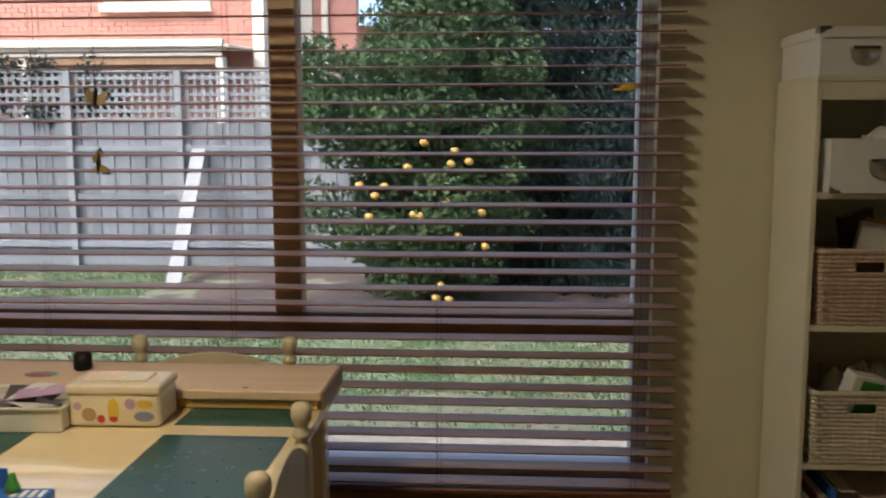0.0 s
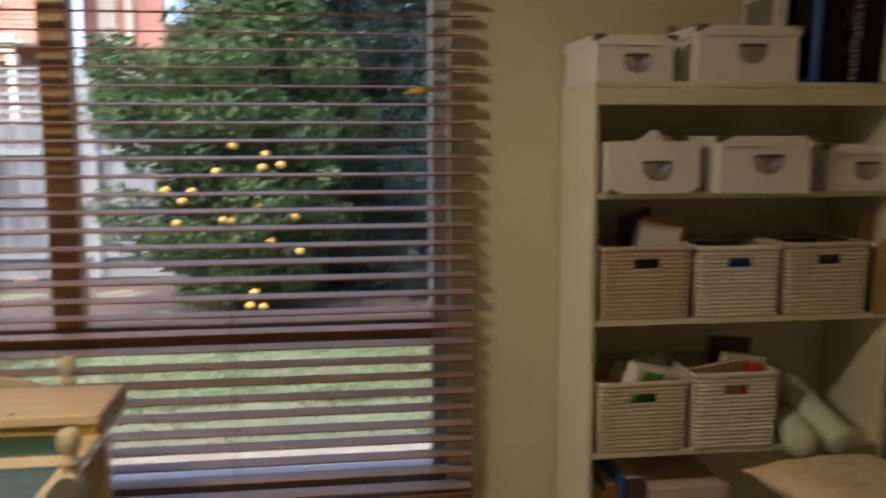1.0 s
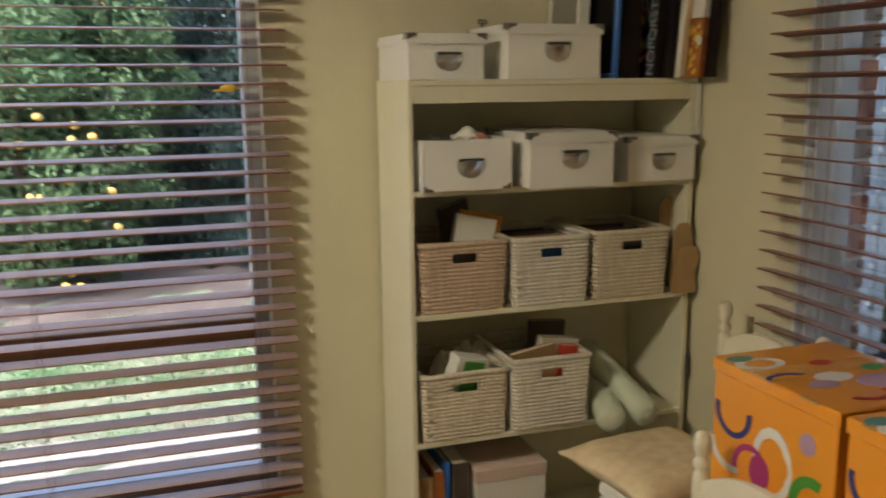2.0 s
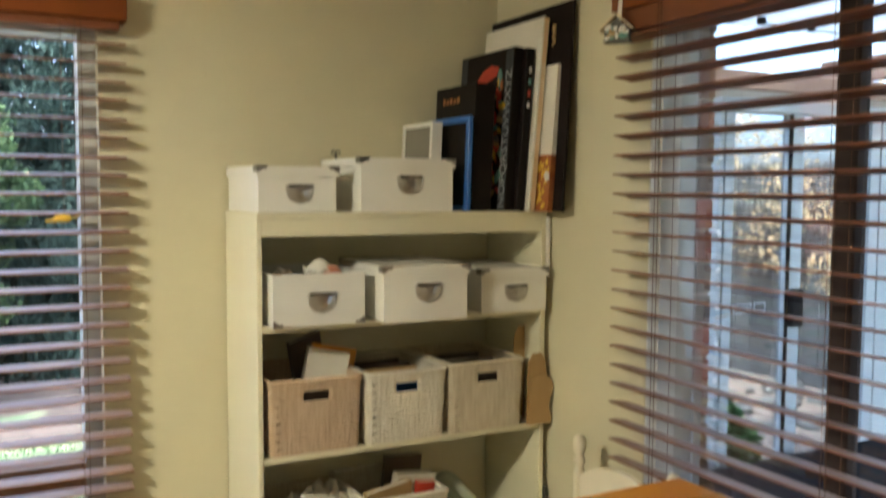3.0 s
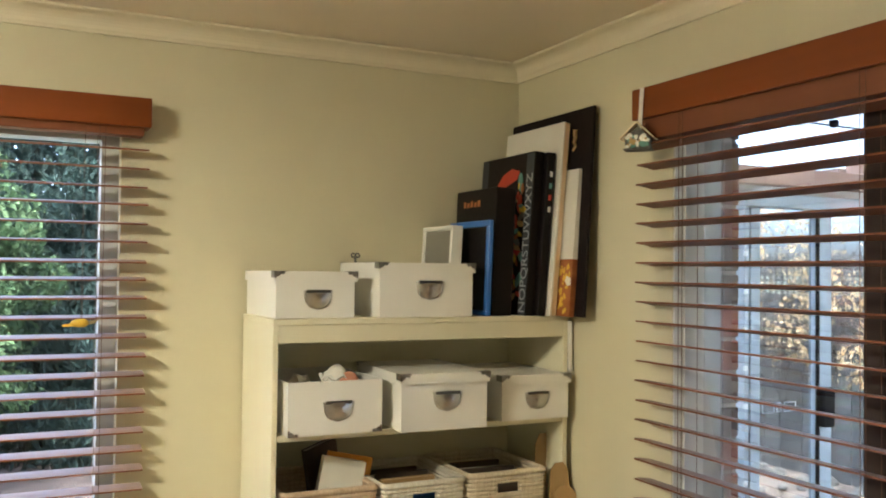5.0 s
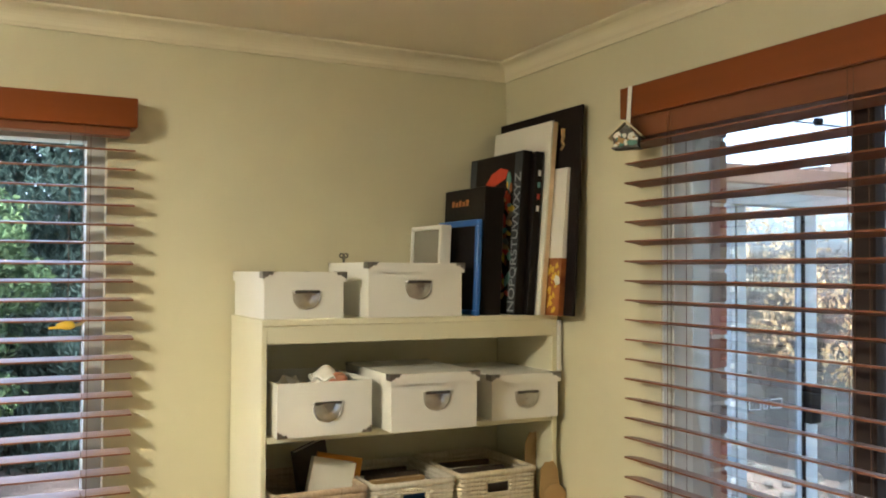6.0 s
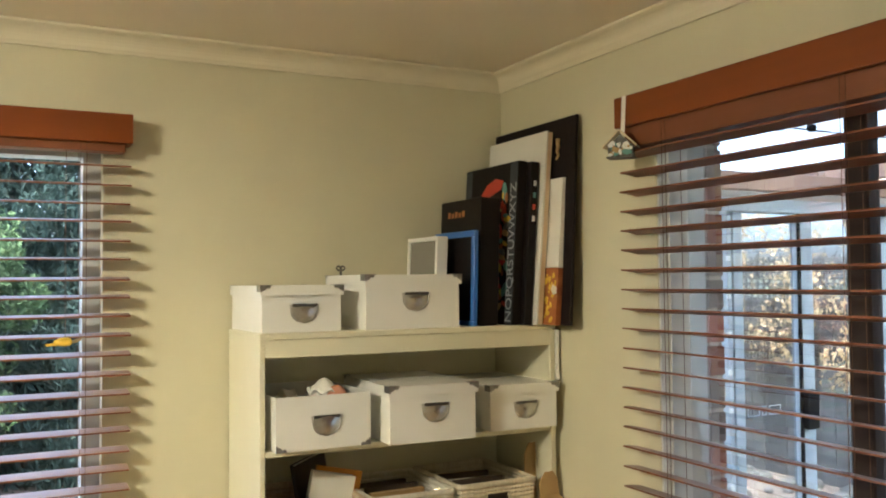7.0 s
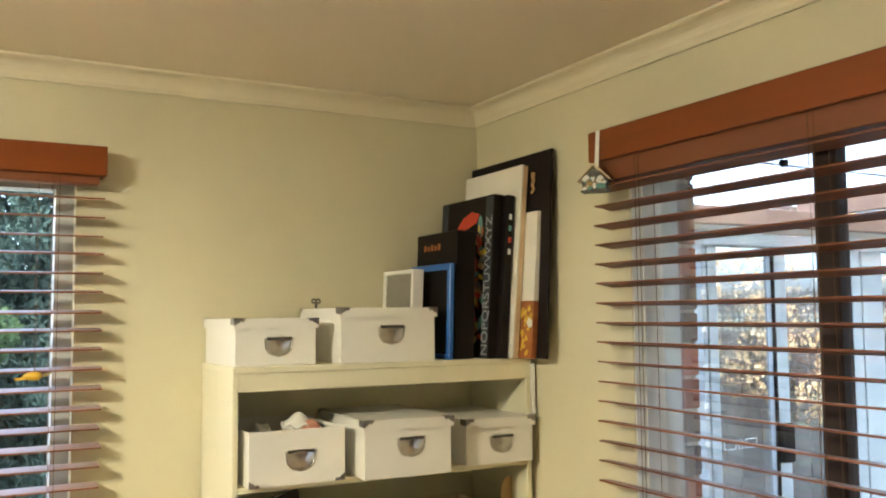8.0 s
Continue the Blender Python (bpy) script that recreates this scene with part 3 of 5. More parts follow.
def storage_box(x0, x1, yf, yb, z0, z1, label, lid=True, lid_h=0.026, caps="top", pull_at=0.55, turn=0.0):
    cx = (x0 + x1) / 2
    root = thing("storage_box", (cx, yf, z0), label, "storage box", "white storage boxes", turn=turn)
    w, d, h = x1 - x0, yb - yf, z1 - z0
    t = 0.003
    inset = 0.004 if lid else 0.002
    hb = h - 0.003 if lid else h
    b = open_shell(-w / 2 + inset, inset, 0, w / 2 - inset, d, hb, t)
    body = part("body", b, M_CARD, root)
    zt = h - lid_h * 1.35 - 0.016 if lid else h - h * 0.28 - 0.016
    part("label_holder", label_pull((pull_at - 0.5) * w * 0.5, inset, zt, min(w * 0.33, 0.076)), M_METAL, body, "half-moon nickel label holder", smooth=True)
    b = block(-min(w * 0.15, 0.035), -0.0035, zt - 0.004, min(w * 0.15, 0.035), -0.0002, zt + 0.004, 0.001, m=pose((pull_at - 0.5) * w * 0.5, 0, 0))
    part("holder_slot", b, M_METAL_DARK, body)
    if lid:
        b = open_shell(-w / 2 - 0.0015, -0.003, h - lid_h, w / 2 + 0.0015, d + 0.002, h, 0.0022, True)
        lid_ob = part("lid", b, M_CARD, root)
        for sx in (-1, 1):
            c = corner_cap(sx * (w / 2 + 0.0015), -0.003, h, -sx, -1)
            block(sx * (w / 2 + 0.002), -0.0045, h - 0.0005, sx * (w / 2 - 0.029), 0.012, h + 0.0012, bm=c)
            block(sx * (w / 2 + 0.0005), -0.0045, h - 0.016, sx * (w / 2 + 0.0027), 0.026, h + 0.0012, bm=c)
            part("corner_cap", c, M_CAP, lid_ob)
            part("corner_cap", block(sx * (w / 2 + 0.0015), d - 0.014, h - 0.010, sx * (w / 2 - 0.014), d + 0.003, h + 0.001), M_CAP, lid_ob)
    else:
        for sx in (-1, 1):
            part("corner_cap", corner_cap(sx * (w / 2 - 0.002), 0.002, 0.0, -sx, 1), M_CAP, body)
    return root


storage_box(-0.885, -0.665, -0.300, -0.02, 1.6045, 1.724, "small white card storage box with lid on the bookcase top", turn=1.5)
storage_box(-0.612, -0.328, -0.322, -0.02, 1.6045, 1.750, "white card storage box with nickel corners on the bookcase top")
storage_box(-0.864, -0.609, -0.356, -0.03, 1.3135, 1.448, "open white card storage box without its lid", lid=False, turn=1.0)
storage_box(-0.579, -0.325, -0.402, -0.06, 1.3135, 1.462, "white card storage box pulled out past the shelf edge", turn=-1.5)
storage_box(-0.255, -0.032, -0.354, -0.03, 1.3135, 1.440, "low white card storage box with lid", turn=-1.5)

# trinkets in the open box
teapot = thing("trinket", (-0.70, -0.25, 1.3175), "pink and cream china trinket in the open box", "ornament")
part("body", lathe([(0.028, 0), (0.042, 0.035), (0.045, 0.09), (0.036, 0.135), (0.012, 0.158), (0.001, 0.162)], 16), M_WHITE, teapot, smooth=True)
b = lathe([(0.012, -0.004), (0.026, -0.002), (0.028, 0.004), (0.02, 0.008), (0.001, 0.009)], 14)
part("disc", b, mat("pink glaze", (0.62, 0.24, 0.16), (0.55, 0.3, 0.2), 0.35, scale=30, bump=0.05), teapot, "pink round boss", smooth=True, m=pose(0.02, -0.038, 0.118, 78, 0, 0))
part("frill", tube([(0.045 * math.cos(a) * 0.9, 0.045 * math.sin(a) * 0.9, 0.13 + 0.006 * math.sin(7 * a)) for a in np.linspace(0, 2 * math.pi, 30)[:-1]], 0.006, 5, True), M_CARD, teapot)
wrap = thing("paper_wrap", (-0.80, -0.22, 1.3175), "crumpled buff paper wrap in the open box", "paper")
b = bmesh.new()
bmesh.ops.create_icosphere(b, subdivisions=3, radius=0.045)
for v in b.verts:
    v.co *= 1 + 0.35 * noise.noise(v.co * 40)
    v.co.z = v.co.z * 1.4 + 0.07
part("sheet", b, M_PAPER, wrap)

# metal clip standing behind the boxes
clip = thing("bulldog_clip", (-0.582, -0.06, 1.6045), "small dark metal clip behind the boxes", "clip")
part("jaw", block(-0.003, -0.003, 0, 0.003, 0.003, 0.160, 0.001), M_METAL_DARK, clip)
for sx in (-1, 1):
    part("loop", tube([(sx * 0.0065 + 0.006 * math.cos(a), 0, 0.167 + 0.006 * math.sin(a)) for a in np.linspace(0, 2 * math.pi, 12)[:-1]], 0.0025, 5, True), M_METAL_DARK, clip)


# ---- woven baskets ----
def rounded_path(x0, y0, x1, y1, r, n=4):
    pts = []
    for cx, cy, a0 in ((x1 - r, y0 + r, -90), (x1 - r, y1 - r, 0), (x0 + r, y1 - r, 90), (x0 + r, y0 + r, 180)):
        for i in range(n + 1):
            a = radians(a0 + 90 * i / n)
            pts.append((cx + r * math.cos(a), cy + r * math.sin(a)))
    return pts


def basket(x0, x1, yf, yb, z0, z1, material, label, seed, turn=0.0, hole=True):
    w, d, h = x1 - x0, yb - yf, z1 - z0
    root = thing("basket", ((x0 + x1) / 2, yf, z0), label, "basket", "woven baskets", turn=turn)
    rnd = random.Random(seed)
    rows = int(h / 0.0112)
    step = h / rows
    b = bmesh.new()
    hx0, hx1 = -w * 0.14, w * 0.14
    for k in range(rows):
        z = (k + 0.5) * step
        flare = 0.006 * (1 - k / rows)
        gx = rnd.uniform(-0.0012, 0.0012)
        ring = rounded_path(-w / 2 + flare + 0.006 + gx, 0.006 + flare, w / 2 - flare - 0.006 + gx, d - flare - 0.006, 0.012)
        r = step * 0.60
        # weave: every second strand bulges a little
        front = []
        ph = 0.5 * (k % 2)
        cut = hole and 0.70 * h < z < 0.87 * h
        xs = np.linspace(-w / 2 + 0.022, w / 2 - 0.022, 15)
        for x in xs:
            front.append((x, 0.006 + flare - 0.0030 * math.sin((x / 0.03 + ph) * 2 * math.pi) + rnd.uniform(-0.0010, 0.0010)))
        rest = ring[2:]
        jig = lambda p: (p[0], p[1], z + rnd.uniform(-0.0011, 0.0011))
        if cut:
            left = [jig(p) for p in rest[-3:] + [q for q in front if q[0] < hx0]] + [(hx0, 0.006 + flare, z)]
            right = [(hx1, 0.006 + flare, z)] + [jig(p) for p in [q for q in front if q[0] > hx1]] + [jig(p) for p in rest]
            tube(right + left[3:], r, 6, False, b)
        else:
            tube([jig(p) for p in front + rest], r, 6, True, b)
    part("weave", b, material, root, smooth=True)
    part("base", block(-w / 2 + 0.012, 0.012, 0.002, w / 2 - 0.012, d - 0.012, 0.008), material, root)
    ring = rounded_path(-w / 2 + 0.005, 0.005, w / 2 - 0.005, d - 0.005, 0.012)
    part("rim", tube([(x, y, h - 0.002 + rnd.uniform(-0.001, 0.001)) for x, y in ring], 0.0085, 7, True), material, root, smooth=True)
    if hole:
        loop = [(x, 0.0065, z) for x, z in ((hx0, h * 0.70), (hx1, h * 0.70), (hx1, h * 0.87), (hx0, h * 0.87))]
        part("handle_binding", tube(loop, 0.0045, 6, True), material, root)
    return root


basket(-0.868, -0.608, -0.332, -0.03, 0.9715, 1.165, M_ROPE_B, "tan woven basket with books poking out on a shelf", 1)
basket(-0.600, -0.352, -0.334, -0.03, 0.9715, 1.163, M_ROPE_W, "whitewashed woven basket with a slotted handle", 2)
basket(-0.345, -0.093, -0.336, -0.03, 0.9715, 1.168, M_ROPE, "pale woven basket with a slotted handle", 3)
basket(-0.868, -0.606, -0.334, -0.03, 0.6025, 0.795, M_ROPE, "pale woven basket holding packets on the lower shelf", 4)
basket(-0.600, -0.347, -0.340, -0.03, 0.6025, 0.812, M_ROPE_W, "whitewashed woven basket holding papers on the lower shelf", 5, hole=True)


def book(at, w, h, t, cover, label, rx=0, ry=0, rz=0, category="book"):
    """A book standing on its foot: w along x, t along y, h up."""
    root = new("book")
    tagged(root, label, category)
    root.matrix_basis = pose(*at, rx, ry, rz)
    part("page_block", block(0.003, 0.002, 0.002, w - 0.004, t - 0.002, h - 0.003), M_PAPER, root)
    b = block(0, 0, 0, w, 0.002, h, 0.0005)
    block(0, t - 0.002, 0, w, t, h, 0.0005, bm=b)
    block(0, 0.002, 0, 0.002, t - 0.002, h, bm=b)
    part("cover", b, cover, root)
    return root


# contents of the upper baskets
book((-0.790, -0.296, 0.985), 0.11, 0.150, 0.014, M_DARKPAPER, "dark brown booklet filed in a basket", 3, 0, 2)
book((-0.774, -0.238, 1.000), 0.118, 0.240, 0.030, M_PAPER, "cream notebook leaning in a basket", -4, 12, -6)
book((-0.752, -0.206, 1.006), 0.128, 0.240, 0.012, M_ORANGE_BOOK, "orange covered book leaning in a basket", -4, 12, -6)
book((-0.70, -0.10, 0.985), 0.11, 0.255, 0.018, M_DARKPAPER, "dark brown book at the back of a basket", 5, -14, 20)
book((-0.55, -0.28, 0.985), 0.15, 0.145, 0.012, M_BLUE, "blue folder in a basket", 4, 0, 4, "folder")
for i in range(5):
    book((-0.555, -0.24 + 0.035 * i, 0.985), 0.165, 0.160 + 0.006 * (i % 3), 0.014, (M_DARKPAPER, M_KRAFT, M_DARKPAPER, M_PAPER, M_DARKPAPER)[i],
         "thin dark booklet filed in a basket", 6 - 2 * i, 0, 2)
for i in range(5):
    book((-0.300, -0.25 + 0.038 * i, 0.985), 0.165, 0.165 + 0.008 * (i % 2), 0.013, (M_DARKPAPER, M_DARKPAPER, M_PAPER, M_DARKPAPER, M_KRAFT)[i],
         "thin dark booklet filed in a basket", 5 - 3 * i, 0, -2)

# brown card shapes beside the baskets, poking out past the bookcase
for x, y, h, w, turn in ((-0.090, -0.338, 0.215, 0.072, 3), (-0.086, -0.250, 0.285, 0.075, 10), (-0.084, -0.346, 0.150, 0.078, -3)):
    card = thing("card_cutout", (x, y, 0.9715), "curved brown card cutout standing beside the baskets", "card", turn=turn)
    out = [(0, 0), (w * 0.9, 0)]
    for k in range(9):
        u = k / 8
        out.append((w * (0.93 + 0.09 * math.sin(5 * u + h * 20)), h * (0.12 + 0.66 * u)))
    for k in range(1, 8):
        a = math.pi * k / 8
        out.append((w * (0.5 + 0.46 * math.cos(a)), h * (0.80 + 0.20 * math.sin(a) * (1.0 if k % 2 else 0.88))))
    part("sheet", prism(out, -0.0015, 0.0015), M_KRAFT, card)

# contents of the lower baskets
pk = thing("packet", (-0.815, -0.30, 0.615), "white and green cardboard packet in a basket", "packet", turn=12)
part("carton", block(0, 0, 0, 0.10, 0.05, 0.235, 0.002, m=pose(0, 0, 0, 8, 14, 0)), M_CARD, pk)
part("band", block(0.004, -0.0012, 0.12, 0.070, -0.0002, 0.225, m=pose(0, 0, 0, 8, 14, 0) @ pose(0.02, 0, 0, 0, 0, 0)), M_GREEN, pk, "green printed band")
rnd = random.Random(9)
for i in range(4):
    bag = thing("paper_bag", (-0.76 + 0.045 * i, -0.20 + 0.02 * i, 0.605), "crumpled white paper bag in a basket", "paper bag", "paper bags")
    b = bmesh.new()
    bmesh.ops.create_icosphere(b, subdivisions=3, radius=1)
    for v in b.verts:
        k = 1 + 0.3 * noise.noise(v.co * 2.3 + Vector((i, 0, 0)))
        v.co = Vector((v.co.x * 0.042 * k, v.co.y * 0.05 * k, 0.1 + v.co.z * 0.115 * k))
    part("sheet", b, M_CARD if i % 2 else M_PAPER, bag)
book((-0.56, -0.27, 0.605), 0.15, 0.215, 0.02, M_KRAFT, "buff card folder in a basket", 4, -6, 8, "folder")
book((-0.50, -0.22, 0.605), 0.13, 0.245, 0.03, M_PAPER, "white paper pad in a basket", 6, 8, 5)
book((-0.44, -0.26, 0.605), 0.055, 0.225, 0.02, M_RED, "dark red notebook in a basket", 4, 6, -4)
book((-0.48, -0.14, 0.605), 0.12, 0.27, 0.02, M_DARKPAPER, "dark folder in a basket", 2, 4, 0, "folder")

# rolls lying in the lower bay, sticking out over the shelf edge
for p0, p1, r in (((-0.325, -0.425, 0.637), (-0.195, -0.065, 0.642), 0.044), ((-0.212, -0.430, 0.637), (-0.226, -0.060, 0.738), 0.044)):
    roll = new("wrapping_roll")
    tagged(roll, "pale green roll of wrapping lying in the bookcase", "roll", "wrapping rolls")
    d = Vector(p1) - Vector(p0)
    roll.matrix_basis = Matrix.Translation(p0) @ d.to_track_quat("Z", "Y").to_matrix().to_4x4()
    part("sleeve", lathe([(r * 0.55, -0.004), (r * 0.9, 0.004), (r, 0.018), (r, d.length - 0.02), (r * 0.85, d.length)], 18), M_ROLL, roll, smooth=True)
    part("core", lathe([(0.012, -0.006), (0.012, 0.008)], 12), M_PAPER, roll)

# bottom bay
for i, (x, w, c, h) in enumerate(((-0.865, 0.035, M_KRAFT, 0.26), (-0.825, 0.03, M_RUST, 0.275), (-0.79, 0.012, M_BLUE, 0.30), (-0.77, 0.05, M_DARKPAPER, 0.29))):
    book((x, -0.30, 0.2255), w, h, 0.2, c, "upright book in the bottom of the bookcase")
lowbox = thing("card_box", (-0.68, -0.31, 0.2255), "pinkish white card box with a lid", "box")
part("body", block(-0.02, 0, 0, 0.20, 0.25, 0.25, 0.002), M_CARD, lowbox)
part("lid", block(-0.023, -0.003, 0.222, 0.203, 0.253, 0.262, 0.002), mat("pink card", (0.66, 0.52, 0.46), None, 0.6, scale=6, bump=0.05), lowbox)

# ---- on top of the bookcase: frames, books, canvases ----
T = 1.6045


def leaning(name, x_foot, x_head, thick, y0, y1, h, label, category):
    """An Empty for a flat thing that leans on the east wall; its parts lie in local y (along the wall), z (up) and x (through it)."""
    root = new(name)
    tagged(root, label, category)
    root.matrix_basis = pose(x_foot, 0, T, 0, math.degrees(math.atan2(x_head - x_foot, h)), 0)
    return root


board = leaning("art_board", -0.058, -0.026, 0.012, -0.46, -0.01, 0.596, "large black art board leaning on the wall", "art board")
part("panel", block(0, -0.456, 0, 0.010, -0.012, 0.594, 0.0015), M_BLACK_CARD, board)
b = tube([(-0.004, -0.375 + 0.010 * math.sin(3 * k), 0.535 - 0.012 * k) for k in range(6)], lambda u: 0.007 * (1 - 0.5 * u), 6)
part("motif", b, M_KRAFT, board, "small pale gold motif")
canvas = leaning("canvas", -0.106, -0.060, 0.02, -0.30, -0.06, 0.57, "blank white stretched canvas with raw timber edge", "canvas")
part("cloth", block(0, -0.361, 0, 0.006, -0.036, 0.560, 0.001), M_WHITE, canvas)
part("stretcher", block(0.006, -0.359, 0.002, 0.022, -0.038, 0.558, 0.001), M_PINE, canvas)
canvas = leaning("canvas", -0.078, -0.044, 0.02, -0.42, -0.31, 0.44, "narrow canvas with a rust and gold painted foot", "canvas")
part("cloth", block(0, -0.414, 0.163, 0.018, -0.285, 0.420, 0.001), M_WHITE, canvas)
part("painted_foot", block(0, -0.414, 0, 0.018, -0.285, 0.1628, 0.001), M_RUST, canvas, "rust brown painted band")
rnd = random.Random(3)
for i in range(26):
    y, z, s = -0.405 + 0.05 * rnd.random(), 0.012 + 0.13 * rnd.random(), 0.003 + 0.005 * rnd.random()
    part("gold_fleck", lathe([(s, -0.0006), (s * 0.7, -0.002), (0.0005, -0.0022)], 7), M_YELLOW, canvas, m=pose(0, y, z, 0, 90, 0) @ pose(0, 0, 0, 0, 0, 40 * i) @ Matrix.Diagonal((1, 1.7, 1, 1)))
flower = thing("bow", (-0.079, -0.414, T + 0.10), "small white paper flower on the canvas edge", "ornament")
for k in range(5):
    a = 2 * math.pi * k / 5
    part("petal", lathe([(0.001, -0.001), (0.007, 0), (0.001, 0.001)], 8), M_CARD, flower, m=pose(-0.002, 0.008 * math.cos(a), 0.008 * math.sin(a), 0, 80, 0))

puzzle = leaning("alphabet_box", -0.166, -0.134, 0.03, -0.30, -0.02, 0.486, "tall black alphabet picture box with coloured print", "box")
part("carton", block(0, -0.325, 0, 0.030, -0.012, 0.474, 0.0012), M_BLACK, puzzle)
part("red_print", prism([(0.115, 0.388), (0.15, 0.418), (0.20, 0.433), (0.245, 0.423), (0.232, 0.398), (0.16, 0.378)], -0.0005, 0.0005), M_RED, puzzle, "red curved print", m=pose(-0.0008, 0, 0, 0, 0, -90))
part("edge_stripe", block(-0.0006, -0.321, 0.004, 0, -0.281, 0.470), mat("slate blue print", (0.035, 0.042, 0.055), (0.02, 0.024, 0.032), 0.5, scale=40, bump=0.02), puzzle, "dark slate edge stripe")
part("edge_stripe", block(-0.0006, -0.052, 0.004, 0, -0.016, 0.470), mat("slate blue print", (0.035, 0.042, 0.055), (0.02, 0.024, 0.032), 0.5, scale=40, bump=0.02), puzzle)
rnd = random.Random(12)
for i in range(34):
    z = 0.05 + 0.34 * i / 33
    s = 0.007 + 0.010 * rnd.random()
    b = lathe([(s, 0), (s * 0.8, 0.0012), (0.0005, 0.0015)], 9)
    part("colour_patch", b, (M_KRAFT, M_RED, M_GREY_GLASS, M_RUST, M_YELLOW, M_TEAL, M_RED)[i % 7], puzzle,
         m=pose(-0.0002 - 0.0001 * (i % 3), -0.250 + rnd.uniform(-0.026, 0.022), z, 0, -90, 0) @ pose(0, 0, 0, 0, 0, rnd.uniform(0, 180)) @ Matrix.Diagonal((1.7, 0.8, 1, 1)))


def lettering(body, size, material, parent, m, name="lettering"):
    cu = bpy.data.curves.new(name, 'FONT')
    cu.body, cu.size, cu.extrude = body, size, 0.0004
    cu.materials.append(material)
    ob = new(name, cu)
    ob.parent = parent
    ob.matrix_basis = m
    return ob


UP_FACE_WEST = Matrix(((0, 0, -1, 0), (0, 1, 0, 0), (1, 0, 0, 0), (0, 0, 0, 1)))
M_LETTER = mat("pale lettering", (0.40, 0.42, 0.45), None, 0.5, scale=30, bump=0)
lettering("NOPQRSTUVWXYZ", 0.0455, M_LETTER, puzzle, Matrix.Translation((-0.0012, -0.318, 0.006)) @ UP_FACE_WEST)
spine = leaning("puzzle_box", -0.135, -0.101, 0.026, -0.30, -0.02, 0.486, "narrow black box with small coloured marks on its edge", "box")
part("carton", block(0, -0.342, 0, 0.026, -0.06, 0.471, 0.0012), M_BLACK, spine)
for i, c in enumerate((M_CARD, M_TEAL, M_RED, M_CARD)):
    part("print_mark", block(0.010, -0.3428, 0.40 - 0.034 * i, 0.019, -0.342, 0.416 - 0.034 * i), c, spine)
pbox = leaning("game_box", -0.262, -0.248, 0.06, -0.30, -0.05, 0.371, "upright black game box", "box")
part("carton", block(0, -0.302, 0, 0.064, -0.055, 0.366, 0.0012), M_BLACK, pbox)
for i in range(5):
    part("print_bar", block(-0.0008, -0.190 + 0.022 * i, 0.315, 0, -0.205 + 0.022 * i, 0.333 - 0.004 * (i % 2)), M_RUST, pbox)
bframe = leaning("picture_frame", -0.287, -0.279, 0.014, -0.30, -0.09, 0.276, "small picture frame with a bright blue border", "picture frame")
part("backing", block(0.002, -0.299, 0.012, 0.010, -0.083, 0.254), M_BLACK, bframe)
for nm, b in (("rail", block(0, -0.317, 0.252, 0.014, -0.068, 0.270, 0.002)), ("rail", block(0, -0.317, 0, 0.014, -0.068, 0.014, 0.002)),
              ("stile", block(0, -0.317, 0.014, 0.014, -0.298, 0.252, 0.002)), ("stile", block(0, -0.086, 0.014, 0.014, -0.068, 0.252, 0.002))):
    part(nm, b, M_BLUE, bframe)
wframe = leaning("picture_frame", -0.356, -0.345, 0.03, -0.20, -0.01, 0.25, "small white box frame behind the storage box", "picture frame")
part("backing", block(0.006, -0.202, 0.012, 0.012, -0.025, 0.244), M_GREY_GLASS, wframe)
for nm, b in (("rail", block(0, -0.216, 0.245, 0.034, -0.013, 0.257, 0.001)), ("rail", block(0, -0.216, 0, 0.034, -0.013, 0.012, 0.001)),
              ("stile", block(0, -0.216, 0.012, 0.034, -0.203, 0.245, 0.001)), ("stile", block(0, -0.024, 0.012, 0.034, -0.013, 0.245, 0.001))):
    part(nm, b, M_CARD, wframe)

# ---- ornaments on the blinds ----
house = thing("birdhouse_ornament", (-0.092, -0.735, 2.036), "tiny painted wooden birdhouse hanging from a white ribbon", "ornament", turn=-50)
M_FLORAL = mat("dark floral paint", (0.035, 0.030, 0.030), (0.16, 0.16, 0.14), 0.6, scale=90, bump=0.1, amount=0.6)
part("body", prism([(-0.029, 0), (0.029, 0), (0.031, 0.026), (0, 0.055), (-0.031, 0.026)], -0.018, 0.018, 0.001), M_FLORAL, house)
for sx in (-1, 1):
    part("roof", block(-0.029, -0.027, -0.002, 0.027, 0.027, 0.002, 0.0008, m=pose(sx * 0.022, 0, 0.043, 0, sx * 44, 0)), M_TIN, house, "pale cream roof board")
rnd = random.Random(15)
for i in range(26):
    sz = rnd.uniform(0.003, 0.0065)
    part("painted_flower", lathe([(sz, 0), (sz * 0.6, 0.001), (0.0003, 0.0014)], 6), (M_CARD, M_CARD, M_TEAL, M_KRAFT)[i % 4], house,
         m=pose(rnd.uniform(-0.024, 0.024), -0.0184, rnd.uniform(0.004, 0.034), 90, rnd.uniform(0, 180), 0) @ Matrix.Diagonal((1.4, 0.8, 1, 1)))
part("painted_bird", lathe([(0.011, 0), (0.008, 0.0015), (0.0005, 0.002)], 8), M_TEAL, house, m=pose(0.014, -0.0190, 0.010, 90, 20, 0) @ Matrix.Diagonal((1, 0.7, 1, 1)))
part("base_board", block(-0.034, -0.022, -0.004, 0.034, 0.022, 0.0, 0.001), M_FLORAL, house)
part("ribbon", block(-0.005, -0.0006, 0.056, 0.005, 0.0006, 0.152, m=pose(0, 0, 0, 0, 3, 0)), M_CARD, house, "white satin ribbon")

